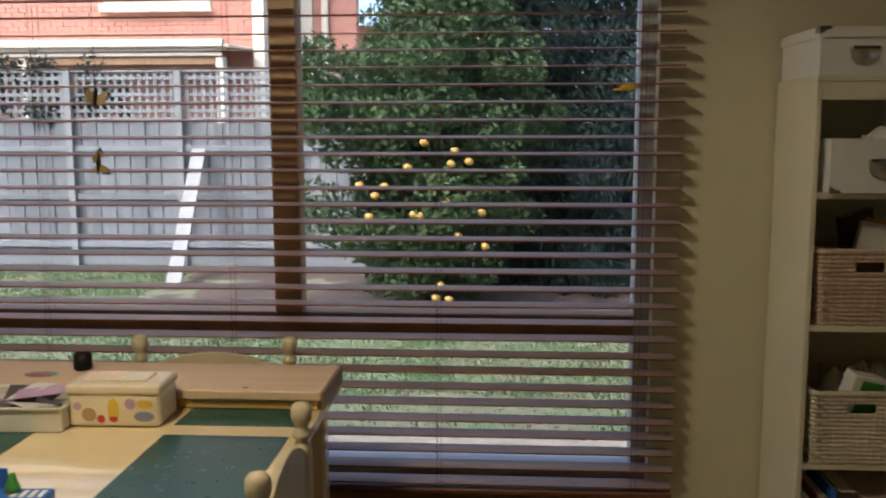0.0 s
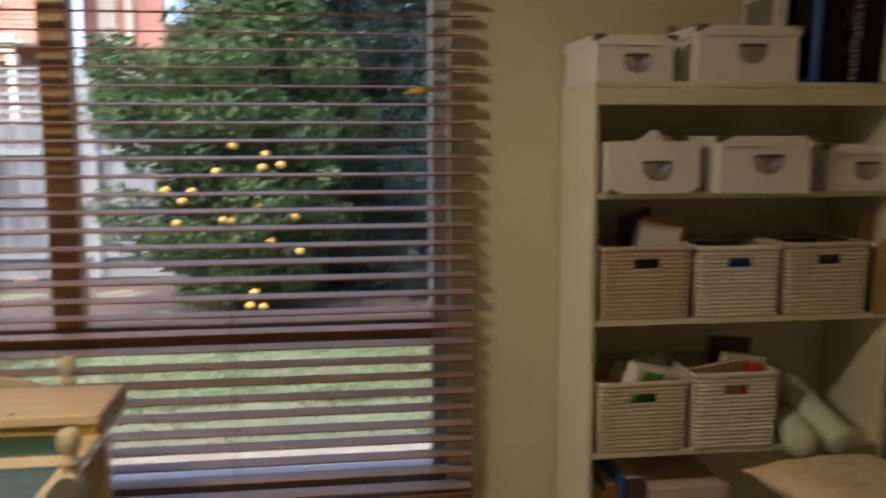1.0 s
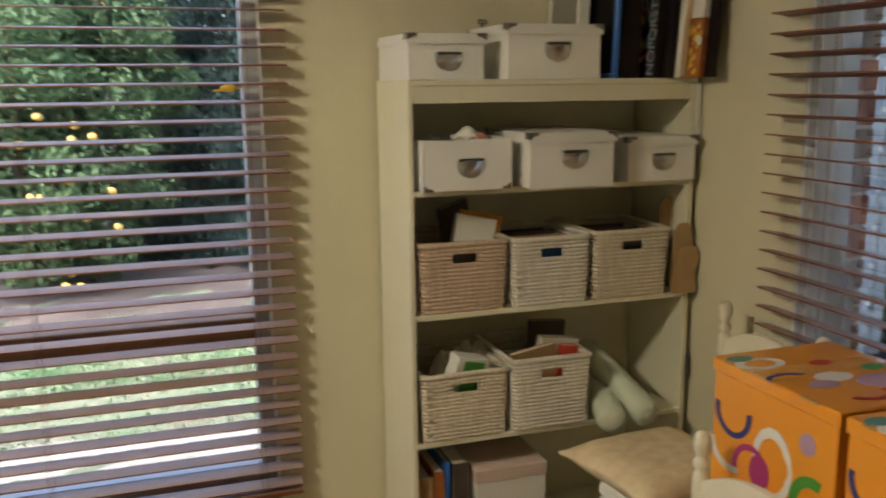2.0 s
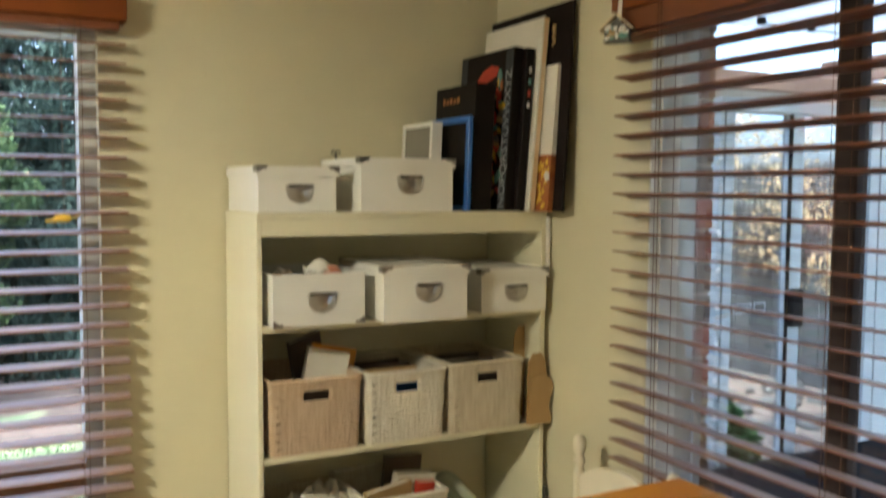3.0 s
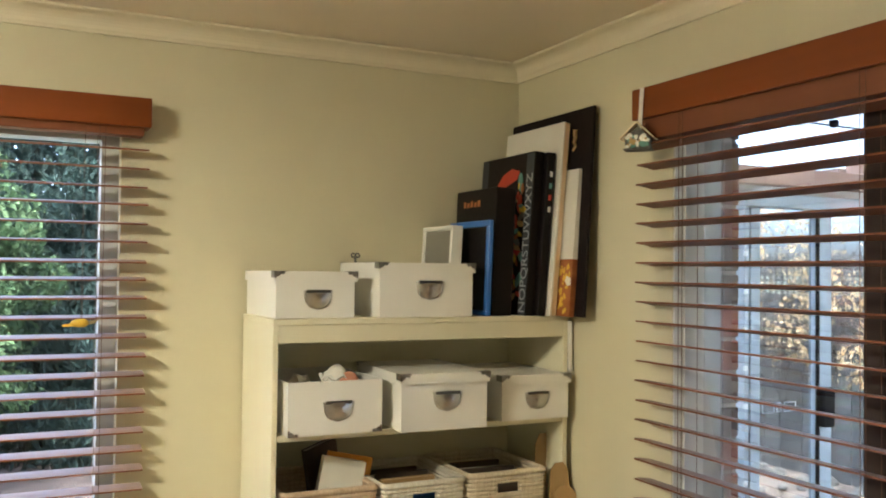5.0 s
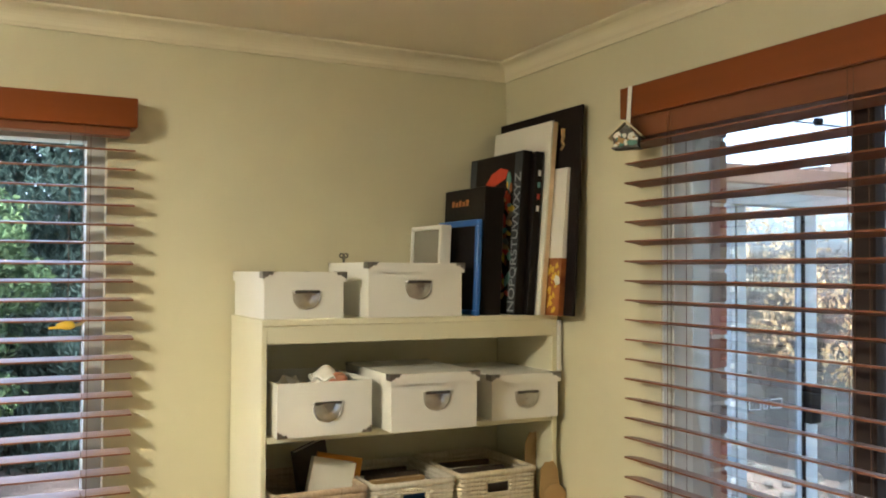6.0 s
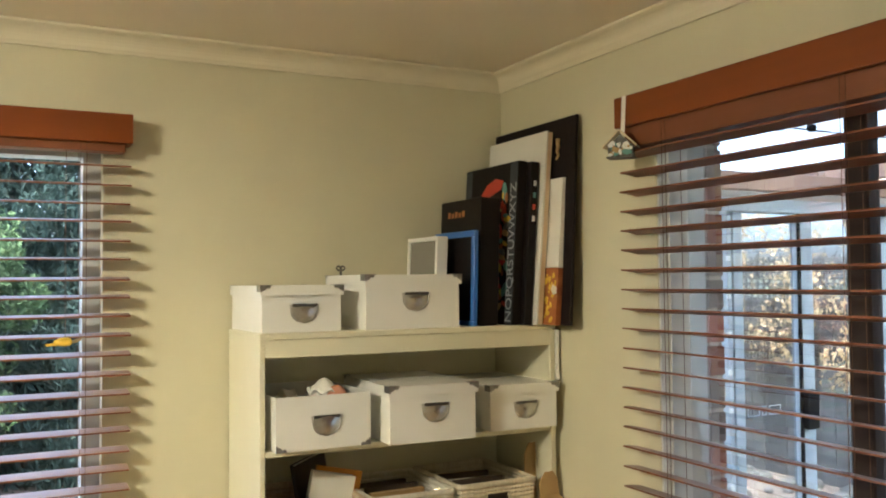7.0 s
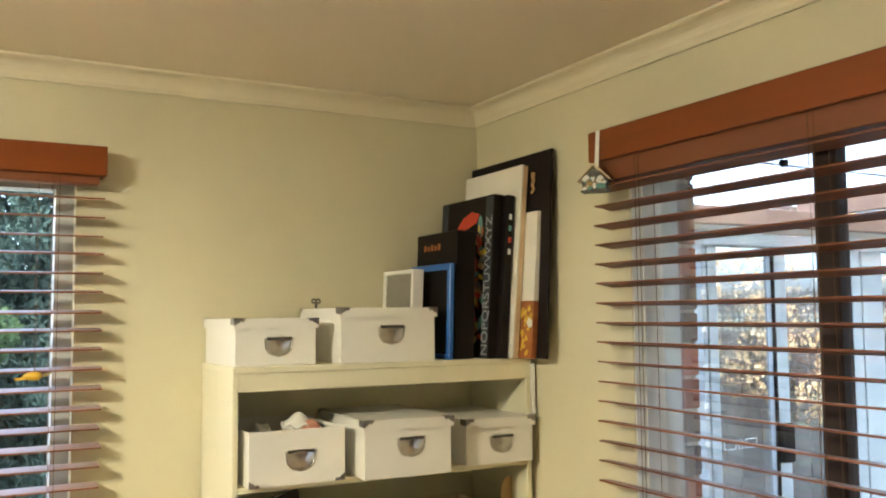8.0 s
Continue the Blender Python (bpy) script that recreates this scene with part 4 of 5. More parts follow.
bird = thing("bird_ornament", (-1.320, -0.088, 1.588), "small yellow painted bird hanging on a thread at the blind", "ornament")
b = bmesh.new()
bmesh.ops.create_uvsphere(b, u_segments=14, v_segments=10, radius=1)
for v in b.verts:
    v.co = Vector((v.co.x * 0.022 * (1 - 0.25 * v.co.x), v.co.y * 0.010, v.co.z * 0.011))
part("body", b, M_YELLOW, bird, smooth=True)
part("wing", prism([(0.0, 0.0), (0.025, 0.006), (0.045, 0.012), (0.03, -0.001), (0.01, -0.006)], -0.002, 0.002), M_GOLD, bird)
part("tail", prism([(-0.012, 0.0), (-0.045, -0.004), (-0.044, -0.009), (-0.014, -0.008)], -0.002, 0.002), M_YELLOW, bird)
part("thread", tube([(0, 0, 0.008), (-0.001, 0.002, 0.25), (0, 0.004, 0.49)], 0.0008, 4), M_CORD, bird)
for z, tw in ((1.565, 10), (1.378, 75)):
    moth = thing("butterfly_ornament", (-2.843, -0.088, z), "small yellow and black butterfly ornament on a thread", "ornament", "butterfly ornaments")
    part("body", tube([(-0.004, 0, -0.03), (0, 0, 0), (0.003, 0, 0.03)], lambda u: 0.003 + 0.004 * math.sin(math.pi * u), 7), M_BLACK, moth)
    for sx in (-1, 1):
        part("wing", prism([(0, 0.002), (sx * 0.022, 0.024), (sx * 0.036, 0.018), (sx * 0.030, 0.002), (sx * 0.024, -0.016), (sx * 0.008, -0.018)][::sx], -0.001, 0.001), M_GOLD, moth, m=pose(0, 0, 0, 0, tw, sx * 12))
        part("wing_edge", prism([(sx * 0.022, 0.024), (sx * 0.041, 0.021), (sx * 0.034, 0.0), (sx * 0.030, 0.002), (sx * 0.034, 0.017)][::sx], -0.0015, 0.0015), M_BLACK, moth, m=pose(0, 0, 0, 0, tw, sx * 12))
    part("thread", tube([(0, 0, 0.02), (0, 0.002, 0.2), (0, 0.004, 2.09 - z)], 0.0007, 4), M_CORD, moth)

# ---- ceiling lamp over the table ----
lamp = thing("ceiling_lamp", (-2.64, -1.48, 2.40), "round flush ceiling lamp, switched on", "ceiling lamp")
part("base", lathe([(0.10, -0.001), (0.10, -0.03), (0.06, -0.04)], 24), M_CARD, lamp, smooth=True)
m_lamp = bpy.data.materials.new("lit diffuser")
m_lamp.use_nodes = True
m_lamp.node_tree.nodes["Principled BSDF"].inputs["Emission Color"].default_value = (1, 0.85, 0.64, 1)
m_lamp.node_tree.nodes["Principled BSDF"].inputs["Emission Strength"].default_value = 8.6
part("diffuser", lathe([(0.165, -0.04), (0.17, -0.06), (0.165, -0.085), (0.15, -0.095)], 28), m_lamp, lamp, smooth=True)


# ---- chairs ----
def finial_post(h, r=0.017):
    return lathe([(r * 0.9, 0), (r, 0.02), (r, h - 0.26), (r * 0.7, h - 0.25), (r * 1.2, h - 0.235), (r * 1.25, h - 0.11), (r * 1.1, h - 0.092), (r * 0.7, h - 0.084),
                  (r * 1.25, h - 0.076), (r * 1.28, h - 0.066), (r * 0.72, h - 0.058), (r * 0.95, h - 0.049), (r * 1.3, h - 0.038), (r * 1.4, h - 0.026), (r * 1.3, h - 0.013),
                  (r * 0.9, h - 0.004), (r * 0.2, h)], 16)


def cottage_chair(at, turn, width, height, material, label, r=0.017):
    """Back posts at y = 0, seat towards +y."""
    root = thing("dining_chair", at, label, "chair", "cottage chairs", turn=turn)
    w = width / 2
    for sx in (-1, 1):
        part("back_post", finial_post(height, r), material, root, smooth=True, m=pose(sx * w, 0, 0))
        part("front_leg", lathe([(0.013, 0), (0.018, 0.05), (0.02, 0.2), (0.014, 0.22), (0.021, 0.24), (0.021, 0.43)], 12), material, root, smooth=True, m=pose(sx * (w - 0.01), 0.36, 0))
        part("side_stretcher", tube([(sx * w, 0.01, 0.17), (sx * (w - 0.01), 0.35, 0.17)], 0.010, 8), material, root, smooth=True)
    part("seat", block(-w - 0.012, -0.012, 0.43, w + 0.012, 0.385, 0.455, 0.008, 2), material, root)
    arch = [(-w + 0.012, height - 0.215), (w - 0.012, height - 0.215)]
    for i in range(13):
        u = 1 - 2 * i / 12
        arch.append((u * (w - 0.012), height - 0.105 + 0.055 * (math.cos(u * math.pi / 2) ** 0.8)))
    part("crest_rail", prism(arch, -0.009, 0.009, 0.002), material, root)
    part("mid_rail", block(-w + 0.01, -0.008, height - 0.40, w - 0.01, 0.008, height - 0.35, 0.003), material, root)
    n = 4
    for i in range(n):
        x = -w * 0.62 + 1.24 * w * i / (n - 1)
        part("spindle", lathe([(0.006, height - 0.355), (0.010, height - 0.30), (0.006, height - 0.21)], 9), material, root, smooth=True, m=pose(x, 0, 0))
    return root


cottage_chair((-2.505, -0.132, 0), 180, 0.443, 0.880, M_CHAIR, "cream painted wooden chair at the far end of the table")
cottage_chair((-2.088, -1.006, 0), 90 + 2, 0.390, 0.900, M_CHAIR, "cream painted wooden chair with ball finials beside the table")
cottage_chair((-0.112, -0.812, 0), 90, 0.362, 1.018, M_CHAIR_W, "white painted wooden chair with a cushion, beside the patio window", 0.013)
cottage_chair((-0.488, -1.28, 0), 93, 0.37, 0.885, M_CHAIR_W, "white painted wooden chair in front of the orange cartons", 0.014)

# ---- play table ----
table = thing("play_table", (0, 0, 0), "varnished pale timber table with dark green inset panels", "table")
TX0, TX1, TY0, TY1, TZ = -3.32, -2.115, -1.50, -0.24, 0.78
part("top", block(TX0, TY0, TZ - 0.03, TX1, TY1, TZ, 0.005, 2), M_TABLE, table)
for a, c in ((-2.442, -2.150), (-3.25, -2.745)):
    for lo, hi in ((-0.630, -0.29), (-1.08, -0.698), (-1.46, -1.15)):
        part("inset_panel", block(a, lo, TZ - 0.006, c, hi, TZ + 0.0012, 0.0006), M_TABLE_GREEN, table, "dark green chalk panel")
part("apron", block(TX0 + 0.06, TY0 + 0.06, TZ - 0.12, TX1 - 0.06, TY0 + 0.08, TZ - 0.03), M_TABLE, table)
part("apron", block(TX0 + 0.06, TY1 - 0.08, TZ - 0.12, TX1 - 0.06, TY1 - 0.06, TZ - 0.03), M_TABLE, table)
for x in (TX0 + 0.06, TX1 - 0.06):
    for y in (TY0 + 0.06, TY1 - 0.06):
        part("leg", block(x - 0.03, y - 0.03, 0, x + 0.03, y + 0.03, TZ - 0.03, 0.006), M_TABLE, table)
planks = thing("pine_shelf_board", (0, 0, TZ + 0.002), "loose double pine board lying across the table end", "board")
part("upper_board", block(-3.3, -0.518, 0.026, -2.112, -0.262, 0.050, 0.003), M_PINE, planks)
part("lower_board", block(-3.3, -0.506, 0.0, -2.124, -0.268, 0.0235, 0.003), M_PINE_EDGE, planks)
part("end_strip", block(-2.1117, -0.514, 0.001, -2.104, -0.264, 0.049, 0.002), M_FRAME_BROWN, planks, "dark stained end strip")
part("knot", lathe([(0.008, 0), (0.004, 0.0008), (0.0005, 0.001)], 9), M_RUST, planks, m=pose(-2.31, -0.490, 0.050))

tin = thing("biscuit_tin", (-2.578, -0.578, TZ + 0.0015), "cream printed biscuit tin with a domed lid", "tin", turn=2)
part("body", block(-0.110, -0.08, 0, 0.110, 0.045, 0.080, 0.014, 3), M_TIN, tin, smooth=False)
part("lid", block(-0.114, -0.084, 0.078, 0.114, 0.049, 0.102, 0.012, 3), M_TIN, tin)
part("lid_boss", block(-0.07, -0.055, 0.101, 0.07, 0.02, 0.106, 0.003, 2), M_TIN, tin)
for x, z, w, h, c in ((-0.085, 0.05, 0.022, 0.02, M_LILAC), (-0.058, 0.03, 0.036, 0.034, M_KRAFT), (-0.03, 0.02, 0.02, 0.02, M_RED), (0.0, 0.04, 0.028, 0.06, M_YELLOW),
                      (0.0, 0.022, 0.022, 0.02, M_RED), (0.04, 0.056, 0.026, 0.028, M_LILAC), (0.072, 0.026, 0.05, 0.026, mat("grey blue print", (0.25, 0.28, 0.36), None, 0.4, bump=0)), (0.075, 0.055, 0.042, 0.02, M_YELLOW)):
    part("print_patch", lathe([(0.5, 0), (0.47, 0.001), (0.001, 0.0011)], 12), c, tin, m=pose(x, -0.0798, z, 90, 0, 0) @ Matrix.Diagonal((w, h, 1, 1)))
tray = thing("plastic_tray", (-2.815, -0.618, TZ + 0.0015), "cloudy plastic tray heaped with papers and cards", "tray", turn=3)
b = block(-0.125, -0.085, 0, 0.125, 0.085, 0.004)
for q in ((-0.13, -0.09, 0, 0.13, -0.085, 0.058), (-0.13, 0.085, 0, 0.13, 0.09, 0.058), (-0.13, -0.085, 0, -0.125, 0.085, 0.058), (0.125, -0.085, 0, 0.13, 0.085, 0.058)):
    block(*q, 0.0015, bm=b)
part("tub", b, M_PLASTIC, tray)
part("rim", tube([(x, y, 0.057) for x, y in rounded_path(-0.134, -0.094, 0.134, 0.094, 0.012)], 0.004, 6, True), M_PLASTIC, tray)
rnd = random.Random(21)
for i in range(16):
    s = thing("loose_card", (-2.815 + rnd.uniform(-0.06, 0.06), -0.618 + rnd.uniform(-0.03, 0.03), TZ + 0.012 + 0.0042 * i), "loose printed card in the tray", "card", "loose cards")
    s.matrix_basis = s.matrix_basis @ pose(0, 0, 0, rnd.uniform(-9, 9), rnd.uniform(-9, 9), rnd.uniform(0, 180))
    part("sheet", block(-0.055, -0.036, 0, 0.055, 0.036, 0.0012), (M_PAPER, M_DARKPAPER, M_CARD, M_LILAC)[i % 4], s)
mug = thing("pen_pot", (-2.797, -0.345, TZ + 0.052), "small black pot on the pine board", "pot")
part("wall", lathe([(0.020, 0), (0.024, 0.005), (0.024, 0.045), (0.021, 0.045), (0.020, 0.008)], 18), M_BLACK, mug, smooth=True)
melon = thing("paper_cutout", (-2.885, -0.40, TZ + 0.0522), "green and red paper cutout lying on the pine board", "paper")
part("rind", lathe([(0.045, 0), (0.044, 0.001), (0.001, 0.0012)], 16), M_TEAL, melon, m=Matrix.Diagonal((1, 0.6, 1, 1)))
part("flesh", lathe([(0.036, 0.0013), (0.035, 0.002), (0.001, 0.0022)], 16), M_RED, melon, m=pose(0, -0.012, 0) @ Matrix.Diagonal((1, 0.35, 1, 1)))
glue = thing("glue_bottle", (-2.578, -1.086, TZ + 0.0015), "small glue bottle with a green cap", "bottle")
part("body", lathe([(0.016, 0), (0.018, 0.004), (0.018, 0.018), (0.014, 0.024)], 14), M_RED, glue, smooth=True)
part("cap", lathe([(0.015, 0.024), (0.013, 0.034), (0.007, 0.050), (0.006, 0.058), (0.001, 0.059)], 14), M_GREEN, glue, smooth=True)
case = thing("pencil_case", (-2.56, -1.115, TZ + 0.0015), "blue pencil case with white bars", "pencil case", turn=4)
part("case", block(-0.07, -0.05, 0, 0.055, 0.05, 0.022, 0.006, 2), M_BLUE, case)
for i in range(4):
    part("bar", block(-0.012 + 0.017 * i, 0.005, 0.0222, -0.003 + 0.017 * i, 0.036, 0.0232), M_CARD, case)
pad = thing("blue_folder", (-2.655, -1.06, TZ + 0.0015), "upright blue card folder", "folder", turn=3)
part("sheet", block(-0.05, 0, 0, 0.05, 0.006, 0.055, 0.001), M_BLUE, pad)

# ---- cartons, cushion, blanket ----
def ring_print(r0, r1, a0, a1, n=14):
    """A flat curved stroke, 0.8 mm proud, in the xy plane."""
    b = bmesh.new()
    rows = []
    for i in range(n + 1):
        a = radians(a0 + (a1 - a0) * i / n)
        rows.append([b.verts.new((r * math.cos(a), r * math.sin(a), z)) for r, z in ((r0, 0), (r0, 0.0008), (r1, 0.0008), (r1, 0))])
    for p, q in zip(rows, rows[1:]):
        for k in range(3):
            b.faces.new((p[k], q[k], q[k + 1], p[k + 1]))
    bmesh.ops.recalc_face_normals(b, faces=b.faces)
    return b


def carton(y0, y1, z0, z1, x0, x1, label, seed, printed=True):
    root = thing("carton", ((x0 + x1) / 2, (y0 + y1) / 2, z0), label, "carton", "orange cartons", turn=1.0 if seed % 2 else -1.2)
    w, d, h = x1 - x0, y1 - y0, z1 - z0
    part("body", block(-w / 2, -d / 2, 0, w / 2, d / 2, h - 0.024, 0.003), M_ORANGE, root)
    lid = part("lid", block(-w / 2 - 0.004, -d / 2 - 0.004, h - 0.030, w / 2 + 0.004, d / 2 + 0.004, h, 0.003), M_ORANGE, root)
    if not printed:
        return root
    part("flap_seam", block(-w / 2 + 0.004, -0.0012, h + 0.0001, w / 2 - 0.004, 0.0012, h + 0.0004), M_KRAFT, lid, "dark slit between the flaps")
    part("clear_tape", block(-w / 2 - 0.0045, 0.016, h + 0.0002, w / 2 + 0.0045, 0.062, h + 0.0006), M_TAPE, lid, "glossy strip of clear tape")
    for sx, sy, ln in ((-1, -0.30, 0.05), (-1, 0.12, 0.09), (-1, 0.36, 0.03)):
        part("worn_edge", block(sx * (w / 2 + 0.0046), sy * d - ln / 2, h - 0.003, sx * (w / 2 - 0.001), sy * d + ln / 2, h + 0.0004, 0.001), M_KRAFT, lid, "scuffed bare card edge")
    rnd = random.Random(seed)
    white = M_CARD
    navy = mat("navy print", (0.03, 0.045, 0.25), None, 0.35, scale=9, bump=0)
    west = pose(-w / 2 - 0.0003, 0, 0, 90, 0, -90)      # local x runs along -y, local y up
    for u, v, r0, r1, a0, a1, c, e in ((-0.31 * d, h - 0.10, 0.045, 0.058, 170, 370, navy, 1.0), (-0.33 * d, h - 0.17, 0.05, 0.066, 185, 300, white, 1.0),
                                       (0.04 * d, h - 0.17, 0.042, 0.058, 0, 360, white, 1.35), (0.09 * d, h - 0.165, 0.0, 0.03, 0, 360, M_ORANGE, 1.0),
                                       (-0.13 * d, h - 0.21, 0.045, 0.058, 60, 190, M_PINK, 1.0), (-0.06 * d, h - 0.20, 0.0, 0.03, 0, 360, M_PINK, 1.25),
                                       (0.36 * d, h - 0.21, 0.040, 0.062, 70, 250, M_GREEN, 1.0), (0.30 * d, h - 0.09, 0.0, 0.022, 0, 360, M_LILAC, 1.0)):
        part("printed_ring", ring_print(max(r0, 0.0005), r1, a0, a1), c, root, m=west @ pose(u, v, 0.0003 * len(c.name) * 0.1) @ Matrix.Diagonal((1, e, 1, 1)))
    for i, (u, v, r0, r1, a0, a1, c) in enumerate(((-0.10, 0.10, 0.030, 0.046, 0, 360, white), (0.02, 0.06, 0, 0.022, 0, 360, M_RED), (-0.02, -0.02, 0, 0.035, 0, 360, white),
                                                   (-0.07, -0.05, 0, 0.028, 0, 360, M_LILAC), (-0.11, 0.0, 0.03, 0.042, 20, 170, navy), (0.06, -0.07, 0, 0.05, 0, 360, M_LILAC),
                                                   (0.10, 0.0, 0, 0.022, 0, 360, M_GREEN), (-0.12, 0.14, 0, 0.025, 0, 360, M_TEAL), (0.12, -0.13, 0, 0.03, 0, 360, M_TEAL), (-0.03, -0.12, 0.03, 0.045, 200, 380, M_RED))):
        part("printed_ring", ring_print(max(r0, 0.0005), r1, a0, a1), c, lid, m=pose(u, v, h + 0.0002 + 0.0001 * i) @ Matrix.Diagonal((1.25, 0.75, 1, 1)))
    return root


CX0, CX1 = -0.412, -0.106
for y0, y1, s in ((-1.365, -1.010, 1), (-1.745, -1.393, 2)):
    carton(y0, y1, 0, 0.508, CX0, CX1, "closed orange card carton on the floor", s, printed=False)
    carton(y0, y1, 0.509, 1.012, CX0, CX1, "glossy orange carton with bright printed rings, stacked by the window", s)

blanket = thing("folded_blanket", (-0.31, -0.80, 0.456), "folded white blanket on the chair seat", "blanket", turn=4)
for i in range(3):
    part("fold", block(-0.17, -0.165, 0.042 * i, 0.17, 0.165, 0.042 * i + 0.04, 0.016, 3), M_WHITE, blanket)
b = bmesh.new()
bmesh.ops.create_grid(b, x_segments=18, y_segments=18, size=1)
bmesh.ops.solidify(b, geom=b.faces[:], thickness=0.001)
for v in b.verts:
    x, y = v.co.x, v.co.y
    puff = ((1 - abs(x) ** 3) * (1 - abs(y) ** 3)) ** 0.5
    side = 1 if v.co.z >= -0.0002 else -1
    pinch = 1 - 0.10 * (1 - abs(x) ** 2 * abs(y) ** 2) * max(abs(x), abs(y)) ** 4
    v.co = Vector((x * 0.185 * pinch, y * 0.180 * pinch, side * (0.004 + 0.040 * puff) + 0.004 * noise.noise((3 * x, 3 * y, side))))
cushion = thing("cushion", (-0.365, -0.735, 0.640), "buff floral fabric cushion on the folded blanket", "cushion", turn=8)
part("cover", b, M_CUSHION, cushion, smooth=True)

# ---- outside, north: lawn, fence, neighbour, trees ----
GZ = -0.25


def ground_patch(name, x0, y0, x1, y1, z, material, label, step=0.25, rough=0.02, edge=0.15):
    nx, ny = max(int((x1 - x0) / step), 2), max(int((y1 - y0) / step), 2)
    b = bmesh.new()
    rows = []
    for j in range(ny + 1):
        row = []
        for i in range(nx + 1):
            x, y = x0 + (x1 - x0) * i / nx, y0 + (y1 - y0) * j / ny
            border = i in (0, nx) or j in (0, ny)
            if border:
                x += edge * noise.noise((x * 1.3, y * 1.3, 3))
                y += edge * noise.noise((x * 1.3, y * 1.3, 7))
            row.append(b.verts.new((x, y, z + (rough * noise.noise((x * 1.7, y * 1.7, 1)) + rough * 0.5 * noise.noise((x * 6, y * 6, 2)) if not border else -0.03))))
        rows.append(row)
    for a, c in zip(rows, rows[1:]):
        for i in range(nx):
            b.faces.new((a[i], a[i + 1], c[i + 1], c[i]))
    return tagged(part(name, b, material, smooth=True), label, "ground", kind="structure")


b = bmesh.new()
for q in (((-900, -900), (900, -900), (900, 900), (-900, 900)),):
    b.faces.new([b.verts.new((x, y, GZ - 0.02)) for x, y in q])
tagged(part("ground", b, M_GROUND), "green lawn running out to the horizon", "ground", kind="structure")
ground_patch("lawn", -11, 1.5, 2.5, 8.5, GZ, M_GROUND, "patchy green lawn")
ground_patch("garden_bed", -5.5, 4.55, 4.2, 8.5, GZ + 0.012, M_SOIL, "bare brown garden bed under the trees", rough=0.05, edge=0.35)
ground_patch("path", -9, 0.3, 0.2, 2.45, GZ + 0.006, M_PATH, "worn dusty path along the house", edge=0.2)

def blades(name, n, area, height, material, label, seed, parent=None):
    rs = np.random.RandomState(seed)
    x = rs.uniform(area[0], area[2], n)
    y = rs.uniform(area[1], area[3], n)
    a = rs.uniform(0, math.pi, n)
    h = height * rs.uniform(0.4, 1.2, n)
    w = 0.006 + 0.006 * rs.rand(n)
    lx, ly = rs.normal(0, 0.35, n) * h, rs.normal(0, 0.35, n) * h
    v = np.empty((n, 3, 3))
    v[:, 0] = np.stack((x - w * np.cos(a), y - w * np.sin(a), np.full(n, GZ - 0.005)), 1)
    v[:, 1] = np.stack((x + w * np.cos(a), y + w * np.sin(a), np.full(n, GZ - 0.005)), 1)
    v[:, 2] = np.stack((x + lx, y + ly, GZ + h), 1)
    me = bpy.data.meshes.new(name)
    me.from_pydata(v.reshape(-1, 3).tolist(), [], np.arange(3 * n).reshape(n, 3).tolist())
    me.materials.append(material)
    return tagged(new(name, me), label, "grass", kind="stuff")


blades("grass", 8000, (-9.5, 2.2, 1.2, 3.1), 0.024, M_GRASS, "thin worn grass blades along the path", 3)
blades("grass", 42000, (-9.5, 3.0, 1.2, 5.0), 0.028, M_GRASS, "short green grass blades of the lawn", 4)
blades("grass", 30000, (-11, 5.0, -5.45, 8.5), 0.034, M_GRASS, "short green grass blades before the fence", 5)

fence = thing("paling_fence", (0, 8.55, GZ), "weathered grey paling fence with lattice on top", "fence")
me = mesh_of("paling", block(-0.058, -0.008, 0, 0.058, 0.008, 1.85, 0.002), M_FENCE)
rnd = random.Random(31)
for i in range(150):
    o = new("paling", me)
    o.parent = fence
    o.matrix_basis = pose(-10.6 + 0.103 * i, rnd.uniform(-0.006, 0.006) + 0.012 * (i % 2), rnd.uniform(-0.02, 0.012), 0, rnd.uniform(-0.4, 0.4), 0)
for z in (0.24, 0.86, 1.48):
    part("rail", block(-10.7, -0.058, z, 4.9, -0.016, z + 0.075, 0.004), M_FENCE, fence)
part("plinth_board", block(-10.7, -0.03, 0.0, 4.9, -0.016, 0.16, 0.003), M_FENCE, fence)
for x in [-5.73 + 1.44 * k for k in range(-3, 8)]:
    part("post", block(x - 0.045, -0.10, 0, x + 0.045, -0.058, 2.53, 0.005), M_LATTICE, fence)
b = bmesh.new()
for i in range(150):
    x = -10.6 + 0.103 * i
    q = [b.verts.new(c) for c in ((x, -0.012, 1.85), (x + 0.042, -0.012, 1.85), (x + 0.042, -0.012, 2.48), (x, -0.012, 2.48), (x, -0.004, 1.85), (x + 0.042, -0.004, 1.85), (x + 0.042, -0.004, 2.48), (x, -0.004, 2.48))]
    for f in ((0, 1, 2, 3), (5, 4, 7, 6), (1, 5, 6, 2), (4, 0, 3, 7)):
        b.faces.new([q[j] for j in f])
lat = part("lattice", b, M_LATTICE, fence)
lat["kind"] = "stuff"
for i in range(6):
    part("lattice_bar", block(-10.6, -0.022, 1.87 + 0.103 * i, 4.9, -0.013, 1.912 + 0.103 * i), M_LATTICE, fence)
part("cap_rail", block(-10.7, -0.03, 2.48, 4.9, 0.02, 2.52, 0.003), M_LATTICE, fence)

